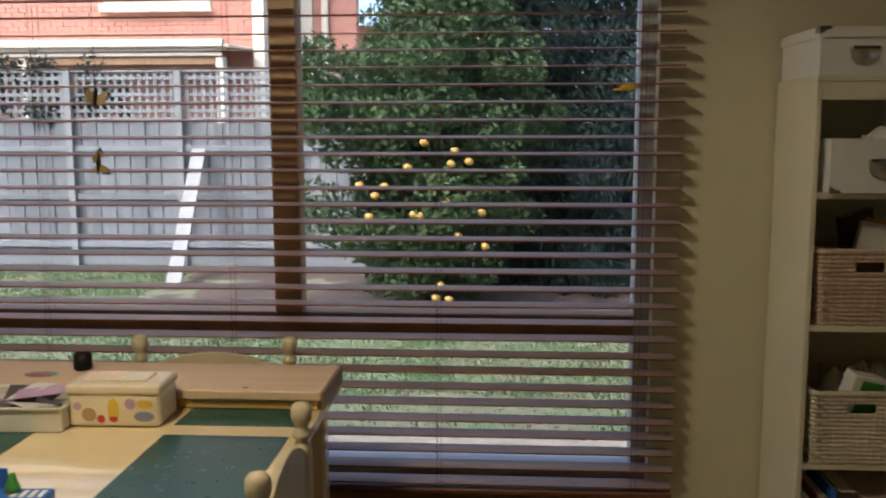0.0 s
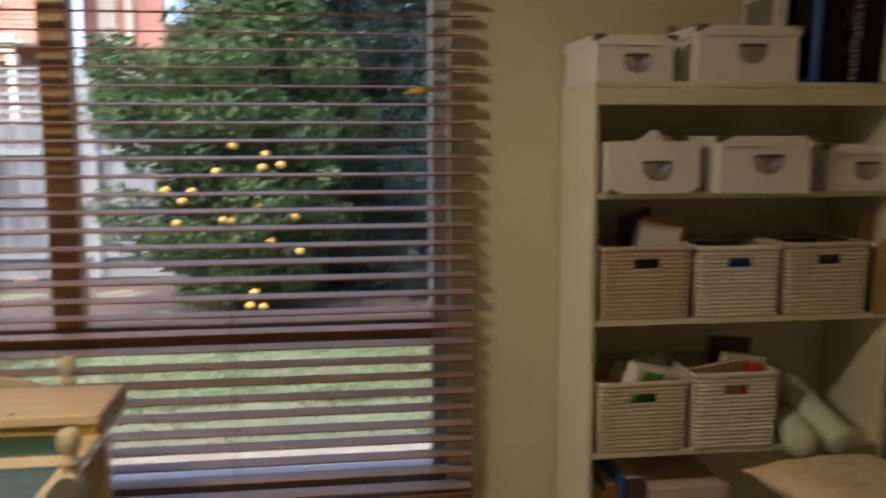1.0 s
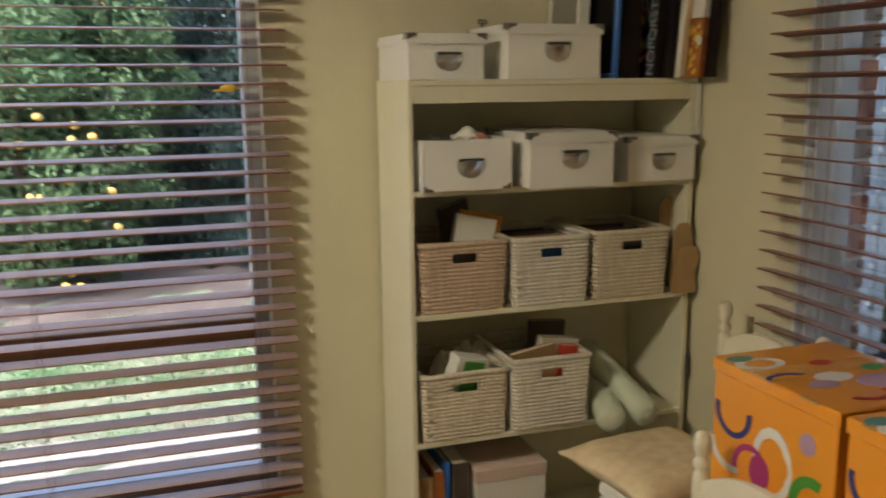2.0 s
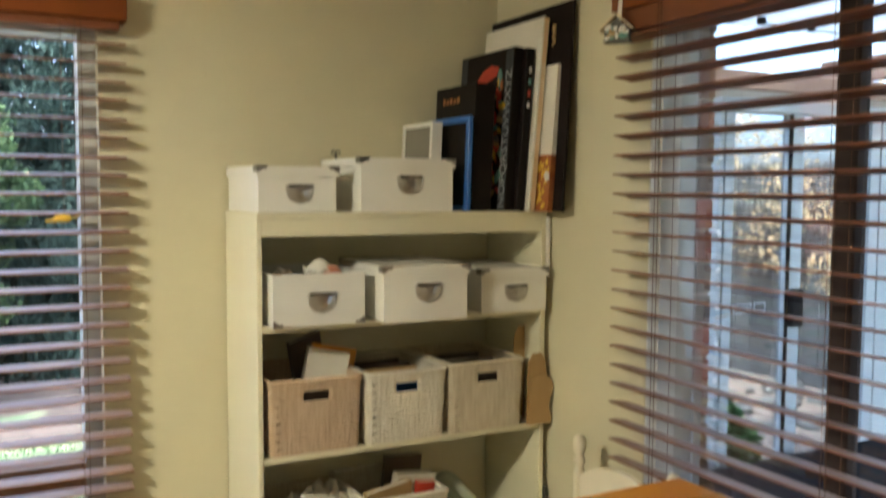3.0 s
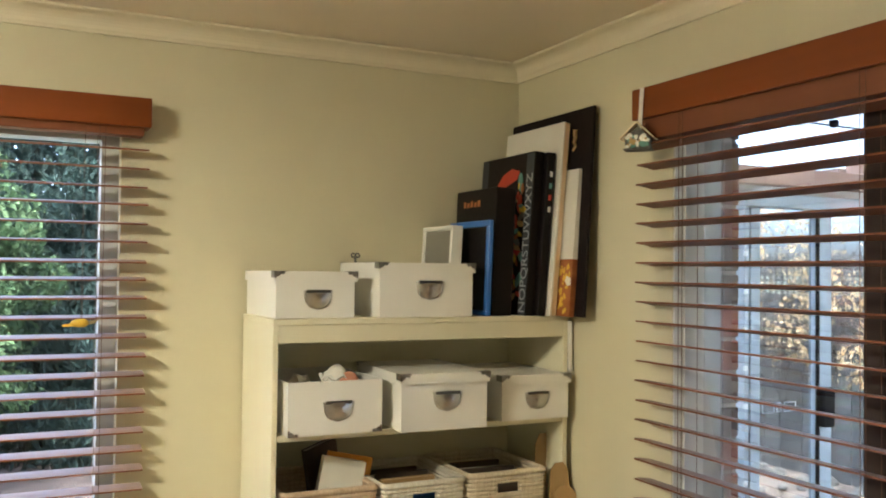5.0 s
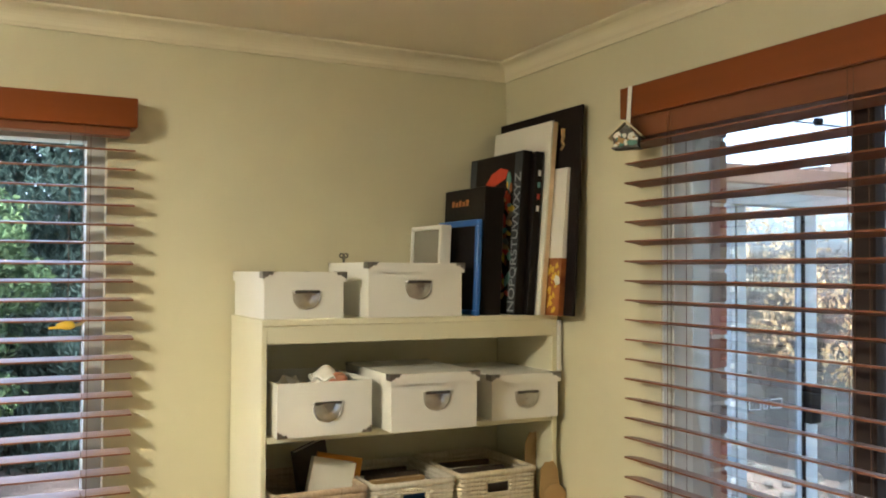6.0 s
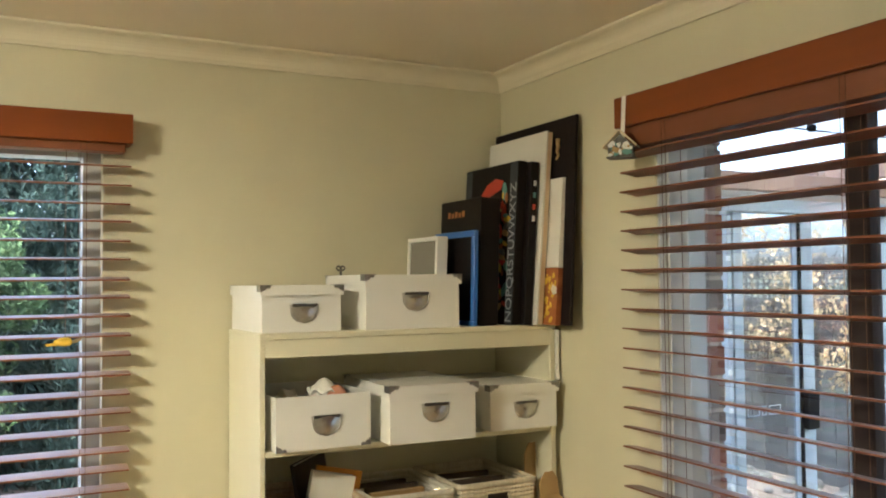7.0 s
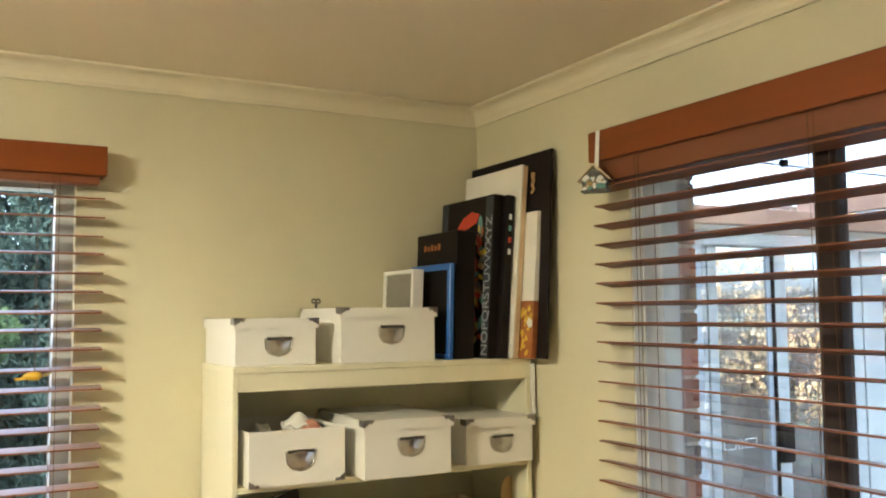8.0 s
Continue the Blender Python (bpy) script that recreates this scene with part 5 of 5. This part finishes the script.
lean = new("loose_plank")
tagged(lean, "silvered timber plank leaning against the fence", "plank")
lean.matrix_basis = look((-5.32, 6.95, GZ), (-5.47, 8.43, 1.24))
part("board", block(-0.085, -0.02, -2.13, 0.085, 0.02, 0.0, 0.003), M_PLANK, lean)
bk = thing("loose_brick", (-5.0, 8.0, GZ + 0.02), "single brown brick lying in the bed", "brick", turn=24)
part("body", block(-0.115, -0.055, 0, 0.115, 0.055, 0.075, 0.006), M_BRICK_GREY, bk)

# shrub behind the lattice
back_shrub = thing("shrub", (-7.7, 8.85, GZ), "grey-green leafy shrub behind the lattice fence", "shrub")
part("stem", tube([(0, 0, -0.02), (0.04, 0.0, 1.0), (-0.05, 0.05, 2.0)], lambda u: 0.05 * (1 - 0.7 * u), 7), M_BARK, back_shrub)
for sx in (-0.7, 0.6):
    part("limb", tube([(0, 0, 0.7), (sx * 0.6, 0.05, 1.4), (sx, 0.0, 2.0)], lambda u: 0.028 * (1 - 0.7 * u), 6), M_BARK, back_shrub)

# neighbour's house
house_n = thing("neighbour_house", (0, 13.5, GZ), "salmon brick house with a cream verandah gutter", "house")
part("wall", block(-22, 0, 0, -6.11, 0.3, 6.6), M_BRICK_FAR, house_n)
part("corner_pier", block(-6.11, -0.12, 0, -5.90, 0.3, 6.6, 0.01), M_RENDER, house_n, "cream rendered corner pier")
part("wall", block(-5.90, 1.3, 0, -4.45, 1.6, 6.6), M_BRICK_FAR, house_n)
part("downpipe", tube([(-5.05, 1.2, 0), (-5.05, 1.2, 6.4)], 0.07, 8), M_RENDER, house_n)
part("corner_pier", block(-5.62, 1.22, 0, -5.30, 1.32, 6.6, 0.01), M_RENDER, house_n, "cream rendered pier")
part("roof", block(-22.4, -0.5, 6.6, -4.0, 8, 6.85, 0.02), M_RENDER, house_n)
part("gutter", block(-22, -1.58, 3.12, -6.22, -1.42, 3.24, 0.02, 2), M_RENDER, house_n, "cream metal gutter")
part("fascia", block(-22, -1.46, 2.98, -6.26, -1.41, 3.125, 0.006), M_RENDER, house_n, "cream fascia board")
part("verandah_roof", block(-22, -1.5, 0, -6.12, 0.1, 0.05, 0.01, m=pose(0, 0, 3.19, 3, 0, 0)), M_RENDER, house_n)
part("verandah_beam", block(-22, -1.40, 2.84, -6.36, -1.30, 2.97, 0.01), M_FRAME_BROWN, house_n)
for x in (-6.32, -9.7, -13.0):
    part("verandah_post", block(x - 0.07, -1.42, 0, x + 0.07, -1.25, 2.97, 0.01), M_RENDER, house_n)
for x0, x1 in ((-8.86, -6.90), (-15, -12)):
    w = part("window_frame", block(x0, -0.06, 4.02, x1, 0.05, 5.8, 0.01), M_RENDER, house_n)
    part("pane", block(x0 + 0.1, -0.066, 4.14, x1 - 0.1, -0.062, 5.7), M_GREY_GLASS, w)
    part("sill", block(x0 - 0.05, -0.16, 3.88, x1 + 0.05, -0.062, 4.02, 0.01), M_RENDER, w)
# courses of raised brick on the near face of the upper wall
bmk = bmesh.new()
rnd = random.Random(77)
for r in range(36):
    z = 3.22 + 0.086 * r
    for c in range(56):
        x = -19.6 + 0.24 * c + (0.12 if r % 2 else 0)
        if x > -6.35 or (-9.05 < x + 0.11 < -6.72 and 3.80 < z < 5.85):
            continue
        y = -0.012 - 0.006 * rnd.random()
        q = [bmk.verts.new(v) for v in ((x, y, z), (x + 0.228, y, z), (x + 0.228, y, z + 0.074), (x, y, z + 0.074), (x, 0.01, z), (x + 0.228, 0.01, z), (x + 0.228, 0.01, z + 0.074), (x, 0.01, z + 0.074))]
        for f in ((0, 1, 2, 3), (1, 5, 6, 2), (4, 0, 3, 7), (3, 2, 6, 7), (1, 0, 4, 5)):
            bmk.faces.new([q[j] for j in f])
o = part("brickwork", bmk, M_BRICK_FAR, house_n)
o["kind"] = "stuff"
# roof glimpsed above the lemon tree
cott = thing("distant_house", (0, 18, GZ), "low house with an orange tiled roof beyond the trees", "house")
part("wall", block(-6.2, 0, 0, -0.5, 4, 2.6), M_BRICK_FAR, cott)
b = prism([(-6.6, 2.6), (-0.1, 2.6), (-1.8, 4.1), (-4.9, 4.1)], -0.4, 4.4)
part("roof", b, mat("orange roof tile", (0.55, 0.20, 0.10), (0.42, 0.14, 0.07), 0.8, scale=6, bump=0.5), cott)


# ---- trees ----
def leaf_cloud(name, centers, radii, n, size, material, seed, droop=0.0, long=2.0):
    """Many small leaves scattered in and on soft clumps, one mesh."""
    rs = np.random.RandomState(seed)
    centers, radii = np.array(centers), np.array(radii)
    w = radii[:, 0] * radii[:, 1] + radii[:, 2] * radii[:, 0]
    idx = rs.choice(len(centers), n, p=w / w.sum())
    d = rs.normal(size=(n, 3))
    d /= np.linalg.norm(d, axis=1)[:, None]
    r = rs.uniform(0.45, 1.05, n) ** 0.6
    c = centers[idx] + d * radii[idx] * r[:, None]
    nrm = d + rs.normal(0, 0.6, (n, 3))
    nrm /= np.linalg.norm(nrm, axis=1)[:, None]
    t = np.cross(nrm, rs.normal(size=(n, 3)))
    t[:, 2] -= droop
    t /= np.linalg.norm(t, axis=1)[:, None]
    s = np.cross(nrm, t)
    ln = size * rs.uniform(0.6, 1.3, n)[:, None]
    wd = ln / long
    v = np.empty((n, 4, 3))
    v[:, 0], v[:, 1], v[:, 2], v[:, 3] = c - t * ln * 0.5, c + s * wd * 0.5 + nrm * ln * 0.08, c + t * ln * 0.5, c - s * wd * 0.5 + nrm * ln * 0.08
    me = bpy.data.meshes.new(name)
    me.from_pydata(v.reshape(-1, 3).tolist(), [], np.arange(4 * n).reshape(n, 4).tolist())
    me.materials.append(material)
    return me


def tree(name, at, label, limbs, centers, radii, n, size, leaf, seed, droop=0.0, long=2.0, trunk_r=0.07):
    root = thing(name, at, label, "tree")
    for i, path in enumerate(limbs):
        r0 = trunk_r if i == 0 else trunk_r * 0.5
        part("trunk" if i == 0 else "limb", tube(path, lambda u, r=r0: r * (1 - 0.75 * u), 8), M_BARK, root, smooth=True)
    o = new("crown", leaf_cloud("crown", centers, radii, n, size, leaf, seed, droop, long))
    o.parent = root
    return root


rs = np.random.RandomState(8)
cen, rad = [], []
for i in range(150):
    a, rr, z = rs.uniform(0, 2 * math.pi), rs.uniform(0.25, 1.0) ** 0.6, rs.uniform(0.15, 3.6)
    if z > 2.55 and math.cos(a) < -0.15:
        continue
    wdt = 1.22 * math.sin(min(max((z + 0.25) / 3.9, 0.06), 0.97) * math.pi) ** 0.55
    wdt *= (1.0 + 0.35 * noise.noise((1.3 * math.cos(a), 1.3 * math.sin(a), 1.1 * z))) * (1.0 if z < 2.5 else 1.0 - 0.35 * (z - 2.5))
    cen.append((wdt * rr * math.cos(a), 0.95 * wdt * rr * math.sin(a), z))
    s = rs.uniform(0.12, 0.34)
    rad.append((s, s, s * 0.85))
for i in range(26):
    z = 0.35 + 0.12 * i
    cen.append((0.12 * math.sin(i * 2.4), 0.12 * math.cos(i * 2.4), z))
    s = 0.62 * math.sin(min((z + 0.25) / 3.9, 0.97) * math.pi) ** 0.55
    rad.append((s, s, 0.28))
lemon = tree("lemon_tree", (-2.44, 6.0, GZ), "bushy lemon tree with ripe yellow fruit", [
    [(0, 0, -0.05), (0.03, 0.02, 0.5), (-0.02, 0.03, 1.2), (0.0, 0.0, 2.6)], [(0, 0, 0.5), (-0.4, -0.1, 1.0), (-0.8, -0.2, 1.6)],
    [(0, 0, 0.55), (0.4, -0.2, 1.1), (0.8, -0.1, 1.9)], [(0, 0, 0.6), (0.1, 0.4, 1.3), (0.2, 0.7, 2.1)], [(0, 0, 0.7), (-0.15, -0.5, 1.2), (-0.2, -0.8, 1.7)]],
    cen, rad, 44000, 0.078, M_LEAF, 14)
fm = bmesh.new()
bmesh.ops.create_uvsphere(fm, u_segments=12, v_segments=9, radius=0.033)
for v in fm.verts:
    v.co.z *= 1.18
fruit = mesh_of("lemon", fm, M_LEMON, True)
for x, z in ((-2.86, 1.02), (-2.65, 1.01), (-2.73, 0.93), (-2.78, 0.75), (-2.45, 1.17), (-2.05, 1.31), (-2.08, 1.20), (-1.93, 1.22), (-2.12, 0.88), (-2.31, 1.38),
             (-2.40, 0.77), (-2.34, 0.76), (-1.82, 0.79), (-1.79, 0.50), (-2.17, 0.16), (-2.10, 0.04), (-2.21, 0.05), (-2.02, 0.59)):
    o = new("lemon", fruit)
    o.parent = lemon
    o.matrix_basis = pose(x + 2.44, 4.85 - 6.0, z - GZ, 20, 30 * x, 0)
for i, (tx, ty, tz, w) in enumerate(((-0.45, 7.2, 4.9, 1.1), (1.1, 6.9, 5.0, 1.1), (-1.3, 7.5, 4.8, 1.1), (2.6, 7.1, 4.8, 1.1))):
    cen, rad = [], []
    rs = np.random.RandomState(50 + i)
    for j in range(90):
        u = rs.uniform(0.03, 1)
        a = rs.uniform(0, 2 * math.pi)
        r = w * (1 - 0.55 * u) * rs.uniform(0.5, 1.05)
        cen.append((r * math.cos(a), r * math.sin(a), tz * u))
        rad.append((0.16, 0.16, 0.26))
    for j in range(24):
        u = (j + 0.5) / 24
        cen.append((0, 0, tz * u * 0.95))
        k = w * (1 - 0.55 * u) * 0.6
        rad.append((k, k, 0.3))
    tree("conifer", (tx, ty, GZ), "dark blue-green conifer with drooping sprays", [[(0, 0, -0.05), (0.02, 0, tz * 0.5), (0, 0, tz * 0.97)]], cen, rad, 26000, 0.105, M_CONIFER, 60 + i, droop=1.2, long=2.6, trunk_r=0.11)

rs = np.random.RandomState(23)
cen = [(rs.uniform(-1.2, 1.0), rs.uniform(-0.32, 0.3), rs.uniform(1.95, 2.62)) for _ in range(40)]
o = new("crown", leaf_cloud("crown", cen, [(0.22, 0.2, 0.18)] * 40, 3600, 0.075, M_CONIFER, 24))
o.parent = back_shrub

# ---- outside, east: brick reveal, covered patio, sliding doors, vines ----
skin = tagged(new("brick_skin_east"), "red and grey brick outer skin of the house", "wall", kind="structure")
part("mortar_bed", block(0.156, -0.742, -0.25, 0.222, 0.24, 2.75), M_MORTAR, skin)
part("mortar_bed", block(0.156, -4.7, -0.25, 0.222, -0.742, 0.30), M_MORTAR, skin)
for r in range(34):
    z = -0.24 + 0.086 * r
    for c in range(4):
        y1_ = -0.747 + 0.24 * c + (0.115 if (r % 2 and c) else 0)
        y2_ = y1_ + (0.115 if (r % 2 and c == 0) else 0.23)
        if y1_ < 0.2:
            part("brick", block(0.153, y1_, z, 0.229, min(y2_, 0.24), z + 0.076, 0.003), (M_BRICK, M_BRICK_GREY)[(r // 2 + c) % 2], skin)
solid_structure("wall_head_east", block(0.156, -4.7, 2.13, 0.229, -0.75, 2.75), M_BEAM, "timber lining over the patio window", "wall")
solid_structure("patio", block(0.23, -6, GZ - 0.06, 4.6, 0.75, -0.06, 0.005), M_PATH, "grey-brown paved patio", "patio")

doors = thing("sliding_door", (0, 0.85, -0.06), "pale aluminium sliding glass door with a black handle", "door")
part("frame_head", block(1.80, -0.05, 2.131, 5.0, 0.05, 2.20, 0.004), M_ALU, doors)
part("frame_foot", block(1.80, -0.05, 0.0, 5.0, 0.05, 0.05, 0.004), M_ALU, doors)
for x0, x1 in ((1.800, 1.832), (1.840, 1.906), (2.318, 2.412), (2.95, 3.03), (3.04, 3.22), (4.2, 4.28)):
    part("stile", block(x0, -0.035, 0.05, x1, 0.035, 2.131, 0.004), M_ALU, doors)
part("stile_seal", block(2.300, -0.040, 0.05, 2.318, -0.028, 2.131), M_HANDLE, doors)
for x0, x1 in ((1.906, 2.300), (2.412, 2.95), (3.22, 4.2)):
    g = part("pane", sheet((x0, 0, 0.05), (x1, 0, 0.05), (x1, 0, 2.131), (x0, 0, 2.131)), M_GLASS_TINT, doors)
    g.visible_shadow = False
h = part("handle", block(2.312, -0.080, 1.000, 2.388, -0.036, 1.205, 0.012, 2), M_HANDLE, doors)
for i in range(8):
    part("frame_clip", block(1.788, -0.048, 0.55 + 0.19 * i, 1.812, -0.0355, 0.575 + 0.19 * i, 0.003), M_CARD, doors, "small white clip on the frame")

m_mark = mat("frosted marker", (0.46, 0.48, 0.50), None, 0.6, scale=30, bump=0)
for x, w in ((1.95, 0.085), (2.05, 0.032), (2.10, 0.085)):
    z = 1.085
    for q in ((x, z, x + w, z + 0.006), (x, z + 0.045, x + w, z + 0.051), (x, z + 0.006, x + 0.006, z + 0.045), (x + w - 0.006, z + 0.006, x + w, z + 0.045)):
        part("glass_marker", block(q[0], -0.0055, q[1], q[2], -0.0035, q[3]), m_mark, doors)

perg = thing("pergola", (0, 0, 0), "timber pergola with opal roof sheets over the patio", "pergola")
for y in (-0.35, -1.5, -2.7):
    part("rafter", block(0.24, y - 0.03, 2.42, 5.2, y + 0.03, 2.56, 0.004), M_BEAM, perg)
part("end_beam", block(0.24, 0.76, 2.178, 5.2, 0.82, 2.270, 0.004), M_BEAM, perg, "salmon stained end beam")
for x in (0.32, 2.9, 4.9):
    part("beam", block(x - 0.04, -4, 2.28, x + 0.04, 1.1, 2.419, 0.004), M_RENDER if x > 4 else M_BEAM, perg)
for x in (2.48, 3.4, 4.3):
    part("beam_end", block(x - 0.03, 0.80, 2.20, x + 0.03, 1.1, 2.30, 0.004), M_BEAM, perg)
part("fascia", block(1.7, 0.90, 2.142, 5.2, 0.95, 2.196, 0.004), M_RENDER, perg, "white painted fascia")
for x in (2.10, 2.47, 3.9):
    part("roof_clip", lathe([(0.018, 2.525), (0.026, 2.545), (0.022, 2.562)], 8), M_HANDLE, perg, m=pose(x, 0.85, 0))
part("wire", tube([(2.10, 0.85, 2.535), (2.8, 0.85, 2.53), (3.9, 0.85, 2.535)], 0.004, 5), M_HANDLE, perg)
m_opal = bpy.data.materials.new("opal roof sheet")
m_opal.use_nodes = True
tr_node = m_opal.node_tree.nodes.new("ShaderNodeBsdfTranslucent")
tr_node.inputs[0].default_value = (0.36, 0.39, 0.43, 1)
m_opal.node_tree.links.new(tr_node.outputs[0], m_opal.node_tree.nodes["Material Output"].inputs[0])
for i in range(6):
    part("roof_sheet", block(0.24 + 0.83 * i, -4.2, 0, 1.055 + 0.83 * i, 1.1, 0.004, m=pose(0, 0, 2.565 + 0.001 * (i % 2))), m_opal, perg)
part("post", lathe([(0.05, -0.06), (0.05, 2.28)], 14), M_DARKPOST, perg, m=pose(4.9, 0.6, 0))

side = thing("paling_fence", (5.6, 0, GZ), "weathered grey paling fence behind the patio", "fence")
me = mesh_of("paling", block(-0.008, -0.072, 0, 0.008, 0.072, 1.75, 0.003), M_FENCE_SHADED)
for i in range(84):
    o = new("paling", me)
    o.parent = side
    o.matrix_basis = pose(0.01 * (i % 2), -5.5 + 0.143 * i, rnd.uniform(-0.02, 0.02), 0, 0, 0)
for z in (0.3, 1.4):
    part("rail", block(0.012, -5.5, z, 0.05, 6.3, z + 0.07), M_FENCE_SHADED, side)
rear = thing("paling_fence", (0, 4.4, GZ), "weathered grey paling fence seen through the glass door", "fence")
me = mesh_of("paling", block(-0.072, -0.008, 0, 0.072, 0.008, 1.78, 0.003), M_FENCE_SHADED)
for i in range(24):
    o = new("paling", me)
    o.parent = rear
    o.matrix_basis = pose(2.7 + 0.143 * i - 0.3, 0.01 * (i % 2), rnd.uniform(-0.02, 0.02), 0, 0, 0)
part("rail", block(2.3, 0.016, 1.4, 5.6, 0.05, 1.47), M_FENCE_SHADED, rear)

b = bmesh.new()
for i in range(150):
    y = -5.5 + 0.0775 * i
    q = [b.verts.new(c) for c in ((-0.004, y, 1.74), (-0.004, y + 0.034, 1.74), (-0.004, y + 0.034, 2.2), (-0.004, y, 2.2), (0.004, y, 1.74), (0.004, y + 0.034, 1.74), (0.004, y + 0.034, 2.2), (0.004, y, 2.2))]
    for f in ((1, 0, 3, 2), (4, 5, 6, 7), (5, 1, 2, 6), (0, 4, 7, 3)):
        b.faces.new([q[j] for j in f])
o = part("lattice", b, M_LATTICE, side)
o["kind"] = "stuff"
for i in range(6):
    part("lattice_bar", block(-0.014, -5.5, 1.75 + 0.0775 * i, -0.005, 6.3, 1.784 + 0.0775 * i), M_LATTICE, side)

rs = np.random.RandomState(3)
cen = [(rs.uniform(-0.35, 0.1), rs.uniform(-1.6, 1.9), rs.uniform(1.1, 2.9)) for _ in range(90)]
rad = [(0.16, 0.2, 0.22)] * 90
vine = thing("vine", (5.35, 2.5, GZ), "tangled vine with sparse orange autumn leaves on the fence", "vine")
for i in range(70):
    y = rs.uniform(-1.7, 1.9)
    p = [(0, y, rs.uniform(0.8, 1.5))]
    for k in range(7):
        p.append((rs.uniform(-0.3, 0.1), p[-1][1] + rs.uniform(-0.24, 0.24), p[-1][2] + rs.uniform(-0.12, 0.38)))
    part("stem", tube(p, lambda u: 0.007 * (1 - 0.6 * u), 4), M_BARK, vine)
part("stem", tube([(0.05, 0.2, 0), (0.0, 0.25, 0.7), (-0.05, 0.1, 1.5), (-0.1, 0.4, 2.6)], lambda u: 0.03 * (1 - 0.5 * u), 7), M_BARK, vine)
o = new("foliage", leaf_cloud("foliage", cen, rad, 4600, 0.048, M_AUTUMN, 5, 0.5, 1.4))
o.parent = vine
for i in range(90):
    r = thing("garden_rock", (rs.uniform(3.3, 5.45), rs.uniform(2.3, 4.3), GZ - 0.02), "rounded grey garden rock", "rock", "garden rocks")
    b = bmesh.new()
    bmesh.ops.create_icosphere(b, subdivisions=2, radius=rs.uniform(0.05, 0.11))
    off = Vector(rs.uniform(0, 50, 3))
    for v in b.verts:
        v.co *= 1 + 0.35 * noise.noise(v.co * 7 + off)
        v.co.z = max(v.co.z * 0.75, -0.02) + 0.05
    part("stone", b, M_ROCK, r, smooth=True)
ground_patch("garden_bed_east", 1.0, 1.0, 6.0, 4.8, GZ + 0.01, mat("pale mulch", (0.33, 0.27, 0.235), (0.22, 0.175, 0.15), 0.95, scale=8, bump=0.9, bump_scale=50, bump_dist=0.02), "pale mulch bed behind the door", rough=0.04)
shrub = thing("shrub", (2.56, 1.42, GZ), "low green shrub beside the door", "shrub")
part("stem", tube([(0, 0, -0.02), (0.02, 0.01, 0.25), (-0.01, 0.03, 0.5)], 0.012, 6), M_BARK, shrub)
o = new("crown", leaf_cloud("crown", [(-0.10, 0, 0.56), (0.0, 0.05, 0.46), (0.08, 0.0, 0.36), (0.13, 0.05, 0.26), (0.0, 0.1, 0.22), (-0.08, 0.08, 0.34)], [(0.12, 0.13, 0.13)] * 6, 1500, 0.06, M_SHRUB, 6))
o.parent = shrub

cover = thing("covered_table", (0, 0, -0.06), "low outdoor table under a black vinyl cover", "table")
b = bmesh.new()
bmesh.ops.create_grid(b, x_segments=26, y_segments=26, size=1)
for v in b.verts:
    x, y = v.co.x, v.co.y
    e = max(abs(x), abs(y))
    z = 0.385 + 0.014 * noise.noise((2.5 * x, 2.5 * y, 0)) if e < 0.95 else 0.02
    v.co = Vector((1.75 + x * 1.15, -0.32 + y * 0.98, z))
part("cover", b, M_COVER, cover, smooth=False)
for x in (0.85, 2.65):
    for y in (-1.1, 0.45):
        part("leg", block(x - 0.03, y - 0.03, 0, x + 0.03, y + 0.03, 0.36), M_FRAME_WHITE, cover)
